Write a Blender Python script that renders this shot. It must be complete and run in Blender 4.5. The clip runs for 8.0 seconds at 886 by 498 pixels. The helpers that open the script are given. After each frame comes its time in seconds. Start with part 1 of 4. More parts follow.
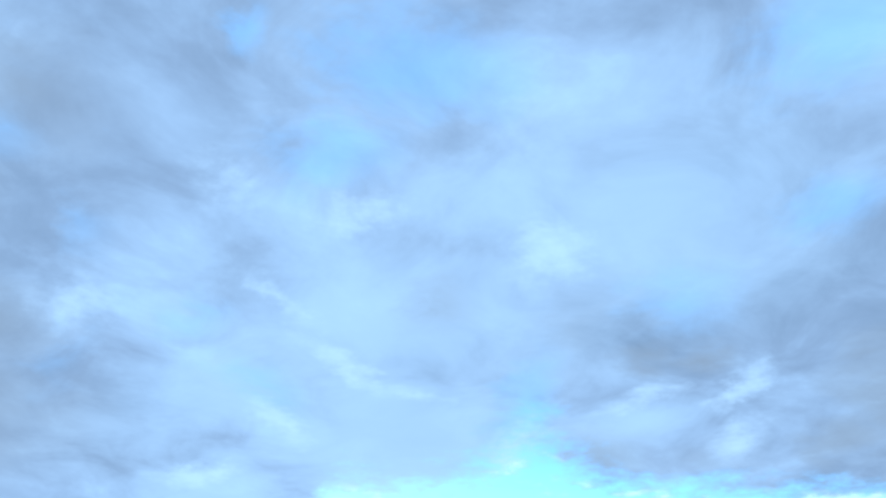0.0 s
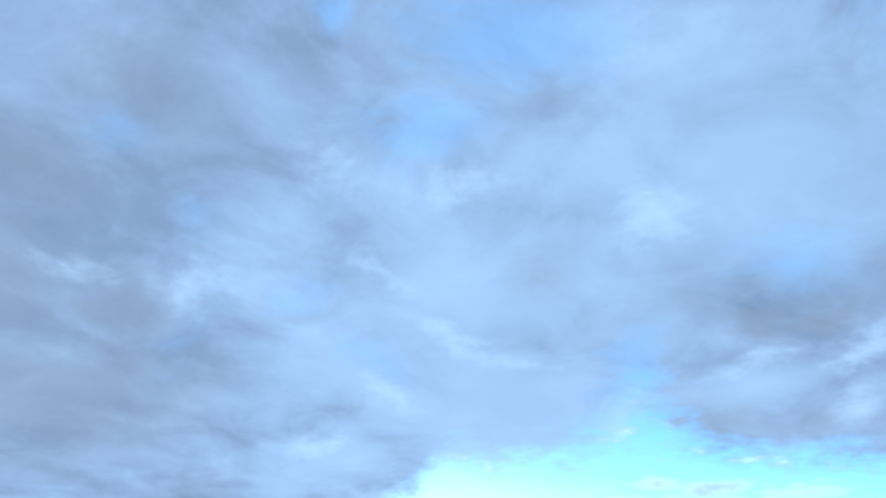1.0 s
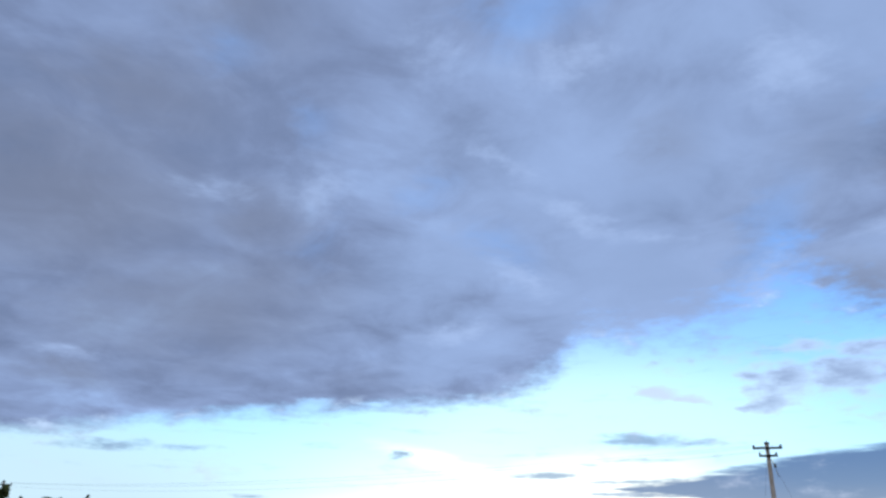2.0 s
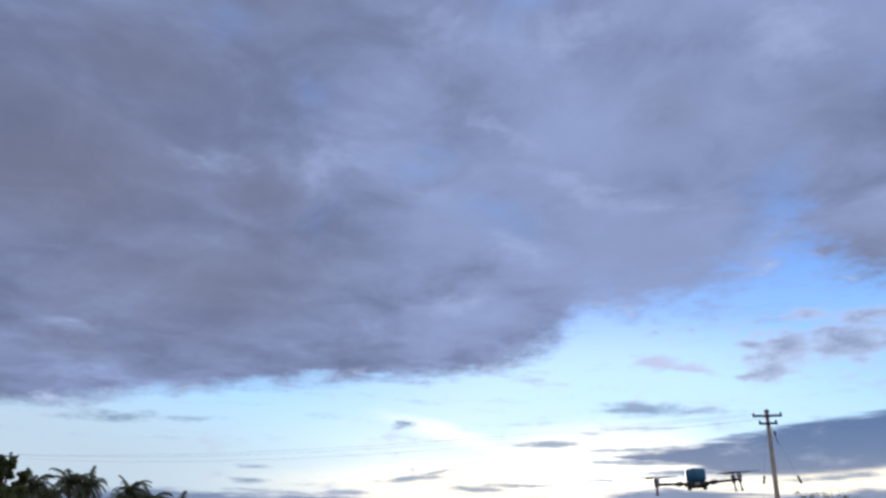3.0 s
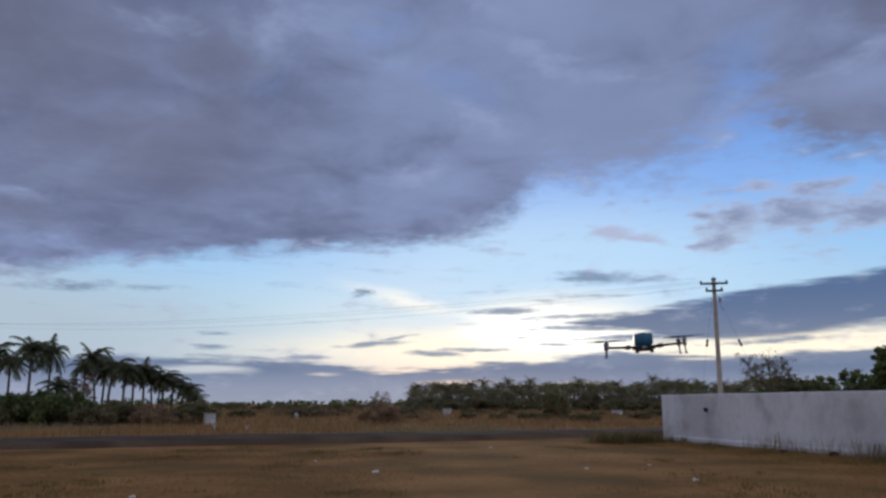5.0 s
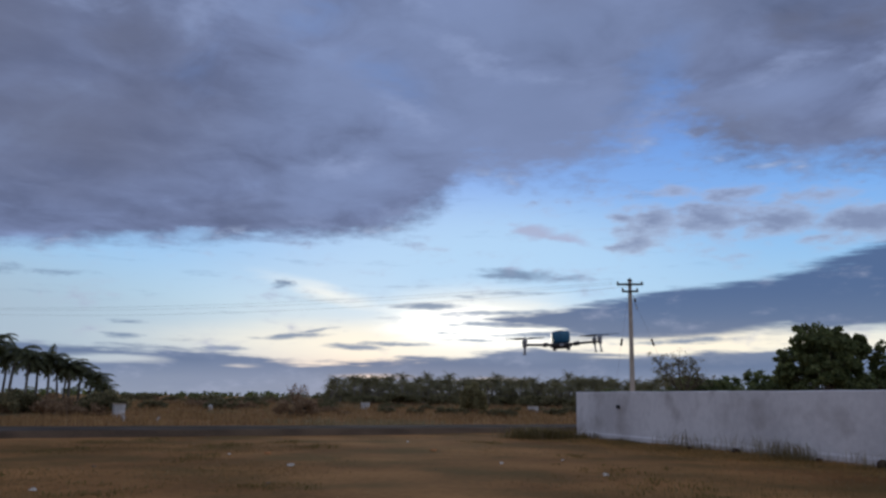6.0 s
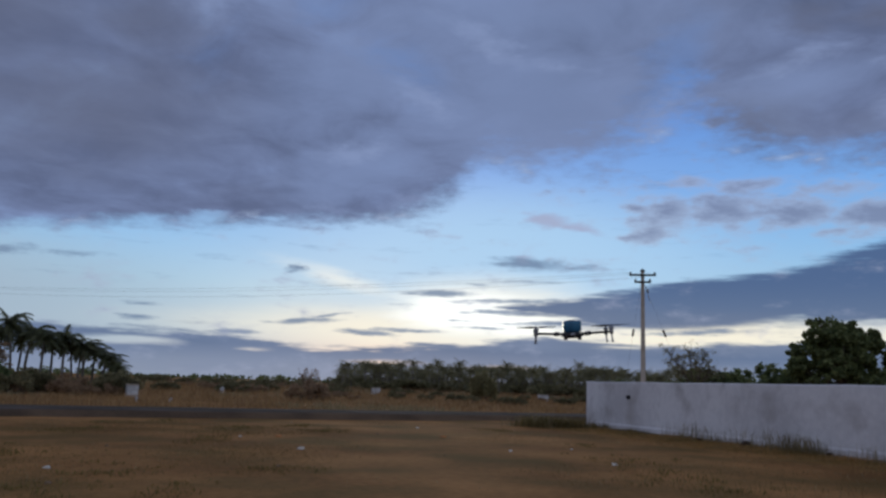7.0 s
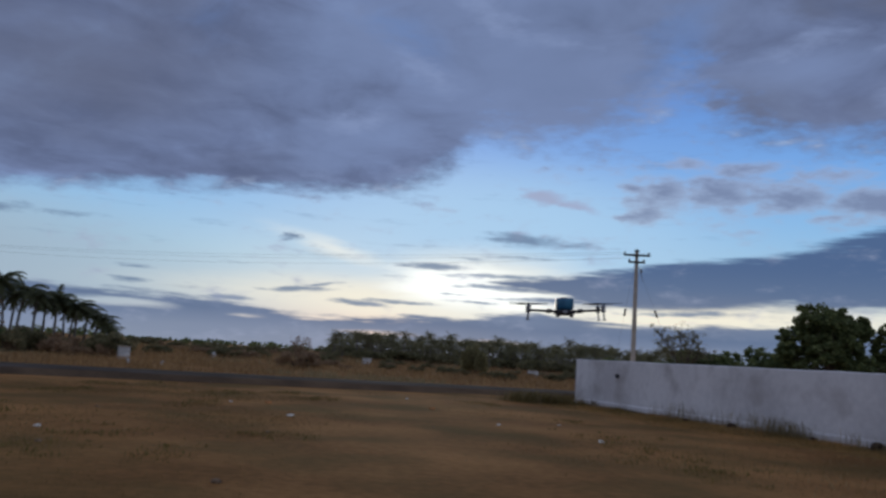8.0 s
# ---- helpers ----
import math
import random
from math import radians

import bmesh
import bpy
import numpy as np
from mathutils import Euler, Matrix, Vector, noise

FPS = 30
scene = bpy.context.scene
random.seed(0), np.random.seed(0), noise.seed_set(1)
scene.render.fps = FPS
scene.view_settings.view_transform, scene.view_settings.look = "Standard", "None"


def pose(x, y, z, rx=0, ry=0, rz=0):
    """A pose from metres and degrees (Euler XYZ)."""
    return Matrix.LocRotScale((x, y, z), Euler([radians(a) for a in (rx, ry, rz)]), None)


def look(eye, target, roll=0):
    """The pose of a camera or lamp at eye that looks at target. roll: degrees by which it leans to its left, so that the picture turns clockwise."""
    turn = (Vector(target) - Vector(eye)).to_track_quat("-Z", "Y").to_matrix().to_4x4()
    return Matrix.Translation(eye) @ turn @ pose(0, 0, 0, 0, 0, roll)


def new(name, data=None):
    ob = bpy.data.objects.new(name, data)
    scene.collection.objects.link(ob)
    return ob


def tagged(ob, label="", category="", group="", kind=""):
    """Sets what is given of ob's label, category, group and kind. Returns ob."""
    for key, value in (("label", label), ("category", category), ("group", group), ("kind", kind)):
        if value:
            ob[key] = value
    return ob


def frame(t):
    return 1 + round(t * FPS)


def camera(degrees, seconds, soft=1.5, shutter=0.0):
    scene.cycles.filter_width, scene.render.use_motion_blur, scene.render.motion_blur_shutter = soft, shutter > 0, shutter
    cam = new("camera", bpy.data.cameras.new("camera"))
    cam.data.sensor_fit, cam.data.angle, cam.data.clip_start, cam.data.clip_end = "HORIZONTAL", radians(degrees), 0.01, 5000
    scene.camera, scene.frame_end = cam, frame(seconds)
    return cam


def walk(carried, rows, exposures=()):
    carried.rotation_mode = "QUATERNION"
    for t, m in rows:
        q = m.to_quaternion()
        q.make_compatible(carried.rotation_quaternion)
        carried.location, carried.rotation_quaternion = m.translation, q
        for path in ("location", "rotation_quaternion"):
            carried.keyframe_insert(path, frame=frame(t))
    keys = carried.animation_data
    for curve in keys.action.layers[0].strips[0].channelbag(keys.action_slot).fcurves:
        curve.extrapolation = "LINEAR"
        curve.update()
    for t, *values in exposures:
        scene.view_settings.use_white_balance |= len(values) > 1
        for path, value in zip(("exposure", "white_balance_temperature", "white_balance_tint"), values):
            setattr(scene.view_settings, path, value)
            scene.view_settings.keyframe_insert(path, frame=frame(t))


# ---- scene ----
# Fixed standpoint, the camera turns after the drone and then rests on the horizon.
EYE = 1.65
cam = camera(58.2, 8.0, soft=2.6, shutter=0.2)
TURNS = [(0.0, -14.64, 33.05, -0.73), (0.5, -14.0, 32.17, -0.1), (1.0, -7.2, 30.75, -2.3), (1.3, -2.2, 28.3, -1.3),
         (1.5, 1.1, 24.9, -0.55), (1.7, 3.53, 22.8, -0.9), (2.8, 2.75, 21.85, -1.0), (3.0, 3.6, 20.3, -0.6),
         (3.5, 3.36, 13.95, 0.42), (4.0, 0.96, 9.18, -0.05), (4.5, 0.0, 9.79, 0.0), (4.7, 0.76, 10.87, 0.0),
         (5.8, -2.44, 11.13, -1.7), (6.0, -5.06, 10.65, -0.84), (6.5, -5.05, 10.98, -1.08), (7.0, -4.33, 9.72, -1.94),
         (7.5, -9.95, 8.57, -2.2), (8.0, -4.98, 7.83, -3.9)]
walk(cam, [(t, pose(0, 0, EYE, 90 + p, r, y)) for t, y, p, r in TURNS],
     exposures=[(0.0, 1.44, 5900, -21), (0.5, 1.4, 5900, -21), (1.0, 1.27, 5990, -18), (1.5, 0.98, 6080, -12.5), (1.7, 0.88, 6150, -8),
                (2.8, 0.5, 6400, 6), (3.5, 0.32, 6620, 8), (4.0, 0.17, 6670, 8), (4.7, 0.13, 6620, 8), (5.8, 0.04, 6350, 7), (8.0, -0.15, 6150, 5)])


def lin(r, g, b):
    """sRGB 0-255 to linear."""
    out = []
    for c in (r, g, b):
        c /= 255
        out.append(c / 12.92 if c <= 0.04045 else ((c + 0.055) / 1.055) ** 2.4)
    return (*out, 1.0)


# ---- world: evening sky, the sun hidden low behind broken cloud ----
SUN_AZ, SUN_EL = 3.0, 5.0
world = bpy.data.worlds.new("evening_sky")
scene.world = world
world.use_nodes = True
WT = world.node_tree
WT.nodes.clear()


def wn(kind):
    return WT.nodes.new(kind)


def feed(socket, value):
    if isinstance(value, bpy.types.NodeSocket):
        WT.links.new(value, socket)
    else:
        socket.default_value = value


def op(operation, a, b=0.0, c=0.0, clamp=False):
    n = wn("ShaderNodeMath")
    n.operation, n.use_clamp = operation, clamp
    for s, v in zip(n.inputs, (a, b, c)):
        feed(s, v)
    return n.outputs[0]


def step(value, lo, hi):
    n = wn("ShaderNodeMapRange")
    n.interpolation_type = "SMOOTHSTEP"
    for s, v in zip(n.inputs, (value, lo, hi, 0.0, 1.0)):
        feed(s, v)
    return n.outputs[0]


def blend(fac, a, b, how="MIX"):
    n = wn("ShaderNodeMix")
    n.data_type, n.blend_type, n.clamp_factor = "RGBA", how, True
    feed(n.inputs[0], fac), feed(n.inputs[6], a), feed(n.inputs[7], b)
    return n.outputs[2]


def wramp(value, stops, how="EASE"):
    n = wn("ShaderNodeValToRGB")
    n.color_ramp.interpolation = how
    e = n.color_ramp.elements
    while len(e) < len(stops):
        e.new(0.5)
    for el, (p, c) in zip(e, stops):
        el.position, el.color = p, c
    feed(n.inputs[0], value)
    return n.outputs[0]


def curve_by_az(points, lo, hi):
    """Height of a cloud edge over azimuth, degrees."""
    stops = [((a + 60) / 120, ((v - lo) / (hi - lo),) * 3 + (1,)) for a, v in points]
    col = wramp(op("MULTIPLY_ADD", AZ, 1 / 120, 0.5), stops, "B_SPLINE" if len(points) < 3 else "LINEAR")
    return op("MULTIPLY_ADD", col, hi - lo, lo)


def wnoise(vec, scale, detail=5.0, rough=0.55, distort=0.0):
    n = wn("ShaderNodeTexNoise")
    feed(n.inputs["Vector"], vec)
    n.inputs["Scale"].default_value, n.inputs["Detail"].default_value = scale, detail
    n.inputs["Roughness"].default_value, n.inputs["Distortion"].default_value = rough, distort
    return n.outputs[0], n.outputs[1]


def blobs(vec, items):
    """The highest of several soft ellipses: (azimuth, elevation, half width, half height, turn, weight)."""
    total = None
    for a, e, w, h, turn, weight in items:
        m = wn("ShaderNodeMapping")
        m.vector_type = "TEXTURE"
        feed(m.inputs[0], vec)
        m.inputs[1].default_value, m.inputs[2].default_value, m.inputs[3].default_value = (a, e, 0), (0, 0, radians(turn)), (w, h, 1)
        g = wn("ShaderNodeTexGradient")
        g.gradient_type = "SPHERICAL"
        feed(g.inputs[0], m.outputs[0])
        v = g.outputs[1] if weight == 1 else op("MULTIPLY", g.outputs[1], weight)
        total = v if total is None else op("MAXIMUM", total, v)
    return total


geo = wn("ShaderNodeTexCoord").outputs["Generated"]
sep = wn("ShaderNodeSeparateXYZ")
feed(sep.inputs[0], geo)
DX, DY, DZ = sep.outputs
AZ = op("MULTIPLY", op("ARCTAN2", DX, DY), 180 / math.pi)
EL = op("MULTIPLY", op("ARCSINE", DZ), 180 / math.pi)
# plane of the cloud deck, for perspective in the grain
lift = op("ADD", op("MAXIMUM", DZ, 0.0), 0.16)
deck = wn("ShaderNodeCombineXYZ")
feed(deck.inputs[0], op("DIVIDE", DX, lift)), feed(deck.inputs[1], op("DIVIDE", DY, lift))
DECK = deck.outputs[0]
flat = wn("ShaderNodeCombineXYZ")
feed(flat.inputs[0], AZ), feed(flat.inputs[1], op("MULTIPLY", EL, 2.4))
FLAT = flat.outputs[0]
drawn = wn("ShaderNodeCombineXYZ")
feed(drawn.inputs[0], op("MULTIPLY", AZ, 0.55)), feed(drawn.inputs[1], op("MULTIPLY", EL, 4.5))
LONG = drawn.outputs[0]
n_edge, c_edge = wnoise(FLAT, 0.22, 7.0, 0.6)
n_low, c_low = wnoise(FLAT, 0.10, 5.0, 0.6)
n_deck, c_deck = wnoise(DECK, 1.3, 7.0, 0.55, 0.35)
n_fine, c_fine = wnoise(DECK, 4.2, 6.0, 0.6, 0.5)
# the place in the sky, ruffled by noise so that cloud edges are torn
n_rag, c_rag = wnoise(FLAT, 0.75, 5.0, 0.6)
n_long, c_long = wnoise(LONG, 0.22, 7.0, 0.62)


def shifted(noise_col, across, upward):
    """The place in the sky, ruffled by noise so that cloud edges are torn."""
    m = wn("ShaderNodeVectorMath")
    m.operation = "MULTIPLY_ADD"
    feed(m.inputs[0], noise_col), feed(m.inputs[1], (across, upward, 0)), feed(m.inputs[2], (-across / 2, -upward / 2, 0))
    a = wn("ShaderNodeVectorMath")
    a.operation = "ADD"
    feed(a.inputs[0], PLAIN), feed(a.inputs[1], m.outputs[0])
    return a.outputs[0]


def torn(value, grain, amount):
    return op("ADD", value, op("MULTIPLY", op("SUBTRACT", grain, 0.5), amount))


place = wn("ShaderNodeCombineXYZ")
feed(place.inputs[0], AZ), feed(place.inputs[1], EL)
PLAIN = place.outputs[0]
TORN = shifted(c_edge, 3.4, 1.6)
DRAWN = shifted(c_long, 6.0, 0.7)
SWEPT = shifted(c_deck, 10, 7)
MILD = shifted(c_edge, 5.5, 3.4)

# clear sky
up = op("DIVIDE", EL, 60.0)
clear = wramp(up, [(0.0, lin(150, 164, 190)), (0.06, lin(178, 202, 222)), (0.11, lin(166, 204, 234)), (0.17, lin(144, 192, 240)),
                   (0.24, lin(122, 172, 238)), (0.32, lin(98, 147, 224)), (0.5, lin(86, 134, 208)), (1.0, lin(84, 120, 190))], "LINEAR")
air = wn("ShaderNodeTexSky")
air.sky_type, air.sun_disc = "NISHITA", False
air.sun_elevation, air.sun_rotation, air.altitude = radians(SUN_EL), radians(SUN_AZ), 100
clear = blend(0.08, clear, blend(1.0, air.outputs[0], (0.14, 0.14, 0.14, 1), "MULTIPLY"))
murk = blobs(PLAIN, [(-36, 4.5, 30, 7, 0, 1)])
clear = blend(op("MULTIPLY", step(murk, 0.0, 0.7), 0.8), clear, lin(170, 184, 200))
haze = blobs(PLAIN, [(9, 9.0, 20, 7, 0, 1)])
clear = blend(op("MULTIPLY", step(haze, 0.0, 0.8), 0.75), clear, lin(184, 215, 244))
glow_wide = blobs(DRAWN, [(16, 4.0, 38, 2.1, 0, 1), (22, 4.1, 18, 1.3, 0, 1)])
glow_core = blobs(DRAWN, [(7.5, 5.2, 11, 3.8, 0, 1), (11, 5.0, 12, 2.8, 0, 1), (-3, 7.2, 8, 1.0, -14, 0.6)])
clear = blend(op("MULTIPLY", step(glow_wide, 0.0, 0.8), 0.9), clear, (1.12, 0.98, 0.77, 1))
clear = blend(op("MULTIPLY", step(glow_core, 0.05, 0.8), 0.95), clear, (1.0, 0.955, 0.88, 1))
glow_heart = blobs(DRAWN, [(5.6, 5.2, 6.4, 2.1, 0, 1), (9, 4.4, 7, 1.2, 0, 0.8)])
clear = blend(step(glow_heart, 0.0, 0.8), clear, (1.35, 1.3, 1.22, 1))

# low band of stratus along the horizon
low_top = curve_by_az([(-50, 2.8), (-30, 3.1), (-19, 3.3), (-12, 3.0), (-5, 2.45), (2, 2.8), (10, 3.5), (17, 3.55), (30, 3.6), (50, 3.5)], 0, 6)
low_gap = op("SUBTRACT", low_top, EL)
low_mask = step(op("ADD", low_gap, op("MULTIPLY", op("SUBTRACT", n_long, 0.5), 2.6)), -0.12, 0.4)
low_holes = blobs(DRAWN, [(-17.5, 2.35, 5.0, 0.5, 0, 1), (0, 1.5, 4.5, 0.35, 0, 0.6), (8, 1.3, 4.0, 0.35, 0, 0.6), (-9, 2.1, 2.0, 0.3, 0, 0.6), (17, 3.0, 3, 0.22, 0, 0.6)])
low_mask = op("MULTIPLY", low_mask, op("SUBTRACT", 1.0, step(low_holes, 0.1, 0.8)), clamp=True)
low_col = wramp(op("DIVIDE", EL, 4.0), [(0.0, lin(144, 152, 172)), (0.3, lin(132, 142, 166)), (0.6, lin(97, 113, 145)), (1.0, lin(106, 121, 152))], "LINEAR")
low_col = blend(op("MULTIPLY", op("SUBTRACT", n_low, 0.35), 0.9, clamp=True), low_col, lin(128, 142, 176))
sky = blend(op("MULTIPLY", low_mask, 0.94), clear, low_col)

# thin dark streaks above the glow
streaks = blobs(DRAWN, [
    (4.3, 6.45, 3.4, 0.42, 0, 1), (-5.6, 4.2, 3.6, 0.34, 3, 1), (-4.4, 4.55, 3.2, 0.2, 8, 0.8), (-16.6, 4.8, 1.7, 0.3, 0, 0.6), (-16.8, 3.85, 1.7, 0.34, 0, 0.9),
    (-9.8, 3.2, 2.2, 0.28, 0, 0.9), (7.1, 4.1, 3.2, 0.26, 0, 0.8), (5.4, 4.7, 2.0, 0.18, 0, 0.7), (-1.0, 3.5, 3.0, 0.28, -3, 0.9),
    (10.4, 8.8, 5.0, 0.75, -3, 0.8), (6.6, 7.2, 2.0, 0.2, 0, 0.6), (21.5, 4.15, 6.0, 0.32, 2, 1)])
streaks = op("MAXIMUM", streaks, blobs(TORN, [(-6.5, 7.95, 0.95, 0.42, 0, 1), (-26, 7.7, 5.5, 0.5, 4, 0.6), (-21, 7.9, 4.0, 0.35, 0, 0.5), (14, 8.5, 4, 0.4, 0, 0.6)]))
layers = blobs(DRAWN, [(9.5, 6.1, 6, 0.34, 2, 0.85), (8.2, 5.2, 4.5, 0.24, 0, 0.75), (12, 4.55, 6, 0.28, 0, 0.8), (10.5, 7.5, 7, 0.3, 2, 0.55), (0.5, 5.6, 3, 0.2, 0, 0.5), (2, 3.7, 4, 0.22, 0, 0.8)])
streaks = op("MAXIMUM", streaks, layers)
sky = blend(op("MULTIPLY", step(torn(torn(streaks, n_long, 1.1), n_rag, 0.8), 0.1, 0.8), 0.85), sky, lin(112, 130, 160))

# slate wedge that widens away from the glow
wedge = blobs(DRAWN, [(24, 6.25, 15, 2.0, 5, 1), (15, 5.8, 7.0, 0.95, 3, 0.85), (16, 5.0, 5.0, 0.7, -4, 0.85), (39, 7.9, 16, 3.2, 6, 1.2), (33, 5.9, 9, 1.2, 3, 0.9)])
wedge_mask = step(op("ADD", wedge, op("MULTIPLY", op("SUBTRACT", n_long, 0.5), 0.75)), 0.04, 0.36)
wedge_col = blend(step(EL, 4.2, 8.0), lin(102, 117, 148), lin(80, 100, 140))
sky = blend(op("MULTIPLY", wedge_mask, 0.95), sky, wedge_col)

# broken puffs with warm rims
rosy = blobs(TORN, [(11.6, 12.1, 2.4, 0.8, -10, 1), (13.8, 11.4, 2.6, 0.55, -12, 0.9), (10.0, 9.4, 2.0, 0.3, -6, 0.5)])
sky = blend(op("MULTIPLY", step(torn(torn(rosy, n_edge, 1.2), n_rag, 0.6), 0.1, 0.8), 0.7), sky, lin(170, 168, 196))
puffs = blobs(TORN, [(19.6, 12.2, 3.4, 1.8, 4, 1), (17.8, 12.5, 2.2, 0.8, 0, 0.8), (18.8, 11.0, 2.4, 0.9, 8, 0.8), (23.6, 12.5, 3.6, 1.8, -6, 1), (28.3, 12.1, 3.6, 1.7, 4, 1),
                     (25.0, 14.0, 4.2, 0.8, 3, 0.7), (30.5, 13.5, 4.0, 0.9, 5, 0.7), (34, 11.4, 6, 1.5, 6, 0.9), (31, 10.6, 5.0, 0.6, 0, 0.7), (21.5, 14.4, 2.4, 0.6, 0, 0.6)])
puff_core = torn(torn(puffs, n_edge, 1.5), n_rag, 0.7)
sky = blend(op("MULTIPLY", step(puff_core, 0.0, 0.6), 0.62), sky, lin(176, 179, 202))
sky = blend(op("MULTIPLY", step(op("SUBTRACT", puff_core, op("MULTIPLY", op("SUBTRACT", n_long, 0.5), 0.6)), 0.2, 0.95), 0.75), sky, lin(116, 127, 161))

# the great bank overhead
edge = curve_by_az([(-50, 6.0), (-30, 8.0), (-22.8, 9.2), (-17.4, 9.9), (-13.6, 10.3), (-7.6, 10.8), (-2.7, 11.0), (0.7, 11.3), (3.2, 12.1), (4.6, 13.0), (5.4, 14.4), (7, 15.3),
                    (11, 15.0), (15, 15.3), (17, 16.1), (19.2, 16.9), (20.6, 17.8), (21.8, 17.9), (23.4, 16.8), (25.2, 15.6), (30, 15.0), (36, 14.4), (50, 13)], 4, 24)
over = op("SUBTRACT", EL, edge)
soft = curve_by_az([(-50, 1.3), (-8, 1.2), (-2, 1.6), (3, 3.2), (7, 3.6), (10, 3.2), (16, 4.6), (19, 6.0), (24, 6.0), (28, 3.4), (50, 2.8)], 0, 6)
over_n = op("ADD", over, op("MULTIPLY", op("SUBTRACT", n_edge, 0.5), op("MULTIPLY", soft, 1.7)))
bank_mask = step(torn(torn(op("DIVIDE", over_n, soft), n_rag, 0.8), n_long, 0.5), -0.3, 0.75)
# a pale hole low in the bank
bank_mask = op("MULTIPLY", bank_mask, op("SUBTRACT", 1.0, op("MULTIPLY", step(torn(blobs(TORN, [(-12.8, 10.95, 2.2, 0.5, 3, 1), (-8.6, 11.3, 1.6, 0.3, 5, 0.7), (-17, 10.6, 2.0, 0.3, 4, 0.6)]), n_rag, 0.8), 0.1, 0.7), 0.6)))
grain = op("ADD", op("MULTIPLY", n_deck, 0.62), op("MULTIPLY", n_fine, 0.38))
bank_col = wramp(grain, [(0.32, lin(86, 95, 124)), (0.45, lin(101, 110, 142)), (0.55, lin(116, 127, 163)), (0.68, lin(136, 153, 195))], "LINEAR")
# paler, thinner cloud towards the opening and overhead
pale = blobs(SWEPT, [(11, 20, 18, 8.0, -6, 1), (10, 28, 30, 12, 0, 0.8), (19, 36, 18, 9, 0, 0.7), (31, 35, 26, 14, 0, 0.8), (16, 18, 14, 4, 0, 0.9), (28, 20.8, 11, 2.4, 6, 0.8), (-3, 21, 12, 6, 20, 0.85), (-2, 15.6, 10, 3.6, 14, 0.85)])
bank_col = blend(op("MULTIPLY", step(torn(pale, n_fine, 0.6), 0.0, 0.75), 0.72), bank_col, lin(130, 144, 183))
# blue showing through
blue = blobs(MILD, [(-6, 46.5, 3.5, 3, 60, 0.9), (4.5, 39.5, 10, 4, 10, 0.9), (11, 46, 16, 6, 0, 1), (50, 43, 13, 6, 0, 0.9), (46, 32.5, 7, 3, 0, 0.8), (-13, 22.5, 5, 2.6, 60, 0.5),
                    (-22, 35, 5, 2.5, 0, 0.6), (1, 22.5, 6, 2.6, -20, 0.55), (20.5, 22, 6, 3.5, 60, 0.8), (-4, 27, 6, 3, 30, 0.5), (33, 28, 7, 4, 0, 0.6), (-15, 31, 5, 3, 0, 0.5)])
bank_col = blend(op("MULTIPLY", step(torn(torn(blue, n_fine, 0.9), n_edge, 0.6), 0.08, 0.9), 0.5), bank_col, lin(104, 137, 196))
# heavy grey bodies
darks = blobs(MILD, [(-22, 17.2, 17, 6.5, 8, 1.0), (-32, 23, 16, 9, 0, 1.1), (-29, 11.8, 5, 1.6, 0, 0.8), (-10, 12.8, 8, 1.7, 5, 0.3), (14, 29, 4.5, 4, 0, 0.6),
                     (26, 18, 7, 3.4, 0, 0.75), (33, 17.4, 8, 2.4, 0, 0.5), (25, 27, 5, 5, 0, 0.35), (30, 24.6, 3.6, 1.6, -10, 0.8), (34.4, 24.1, 3.4, 1.5, 0, 0.9), (42, 18.2, 4.5, 2.4, 10, 1),
                     (47, 20, 7, 7, 0, 1.1), (-21, 38, 11, 6, 0, 0.7), (-28, 31, 11, 5, 0, 0.8), (-18, 23.5, 10, 4.5, 0, 0.7)])
bank_col = blend(op("MULTIPLY", step(torn(torn(darks, n_fine, 0.8), n_edge, 0.5), 0.0, 1.0), 0.62), bank_col, lin(99, 102, 123))
# lit folds
lights = blobs(MILD, [(-5, 12.0, 6, 0.9, 4, 0.75), (2.0, 13.0, 4.5, 1.0, 14, 0.8), (-2.7, 16.5, 4.0, 1.1, 14, 1), (2.0, 20.2, 4.0, 1.2, -30, 0.8), (-13.4, 25.8, 3.4, 2.8, 0, 0.7), (-22, 25.4, 5, 1.3, -12, 0.55), (0.4, 28.9, 6, 1.6, -32, 0.9),
                      (7, 24.2, 6, 1.3, -28, 0.9), (12.4, 22.4, 4, 1.2, -10, 0.8), (23.4, 32.8, 5, 3.4, 0, 0.9), (7, 35.4, 6, 2.2, 12, 0.9), (36, 21.8, 4.5, 1.3, 25, 1), (29, 22.0, 5, 1.0, 8, 0.9),
                      (35.5, 18.8, 3.2, 1.8, 20, 0.9), (19.5, 18.6, 5, 2.6, 50, 0.9), (-29, 13.2, 3.5, 0.7, -8, 0.8), (-5, 36, 5, 3, 0, 0.6)])
bank_col = blend(op("MULTIPLY", step(torn(torn(lights, n_fine, 1.3), n_rag, 0.7), 0.1, 1.1), 0.55), bank_col, lin(146, 159, 197))
# lit rim along the torn lower edge
rim = op("MULTIPLY", step(over, -0.2, 0.5), op("SUBTRACT", 1.0, step(over, 0.5, 1.3)))
rim_w = op("MULTIPLY", rim, step(n_edge, 0.5, 0.66))
bank_col = blend(op("MULTIPLY", rim_w, 0.7), bank_col, lin(176, 190, 220))
sky = blend(bank_mask, sky, bank_col)
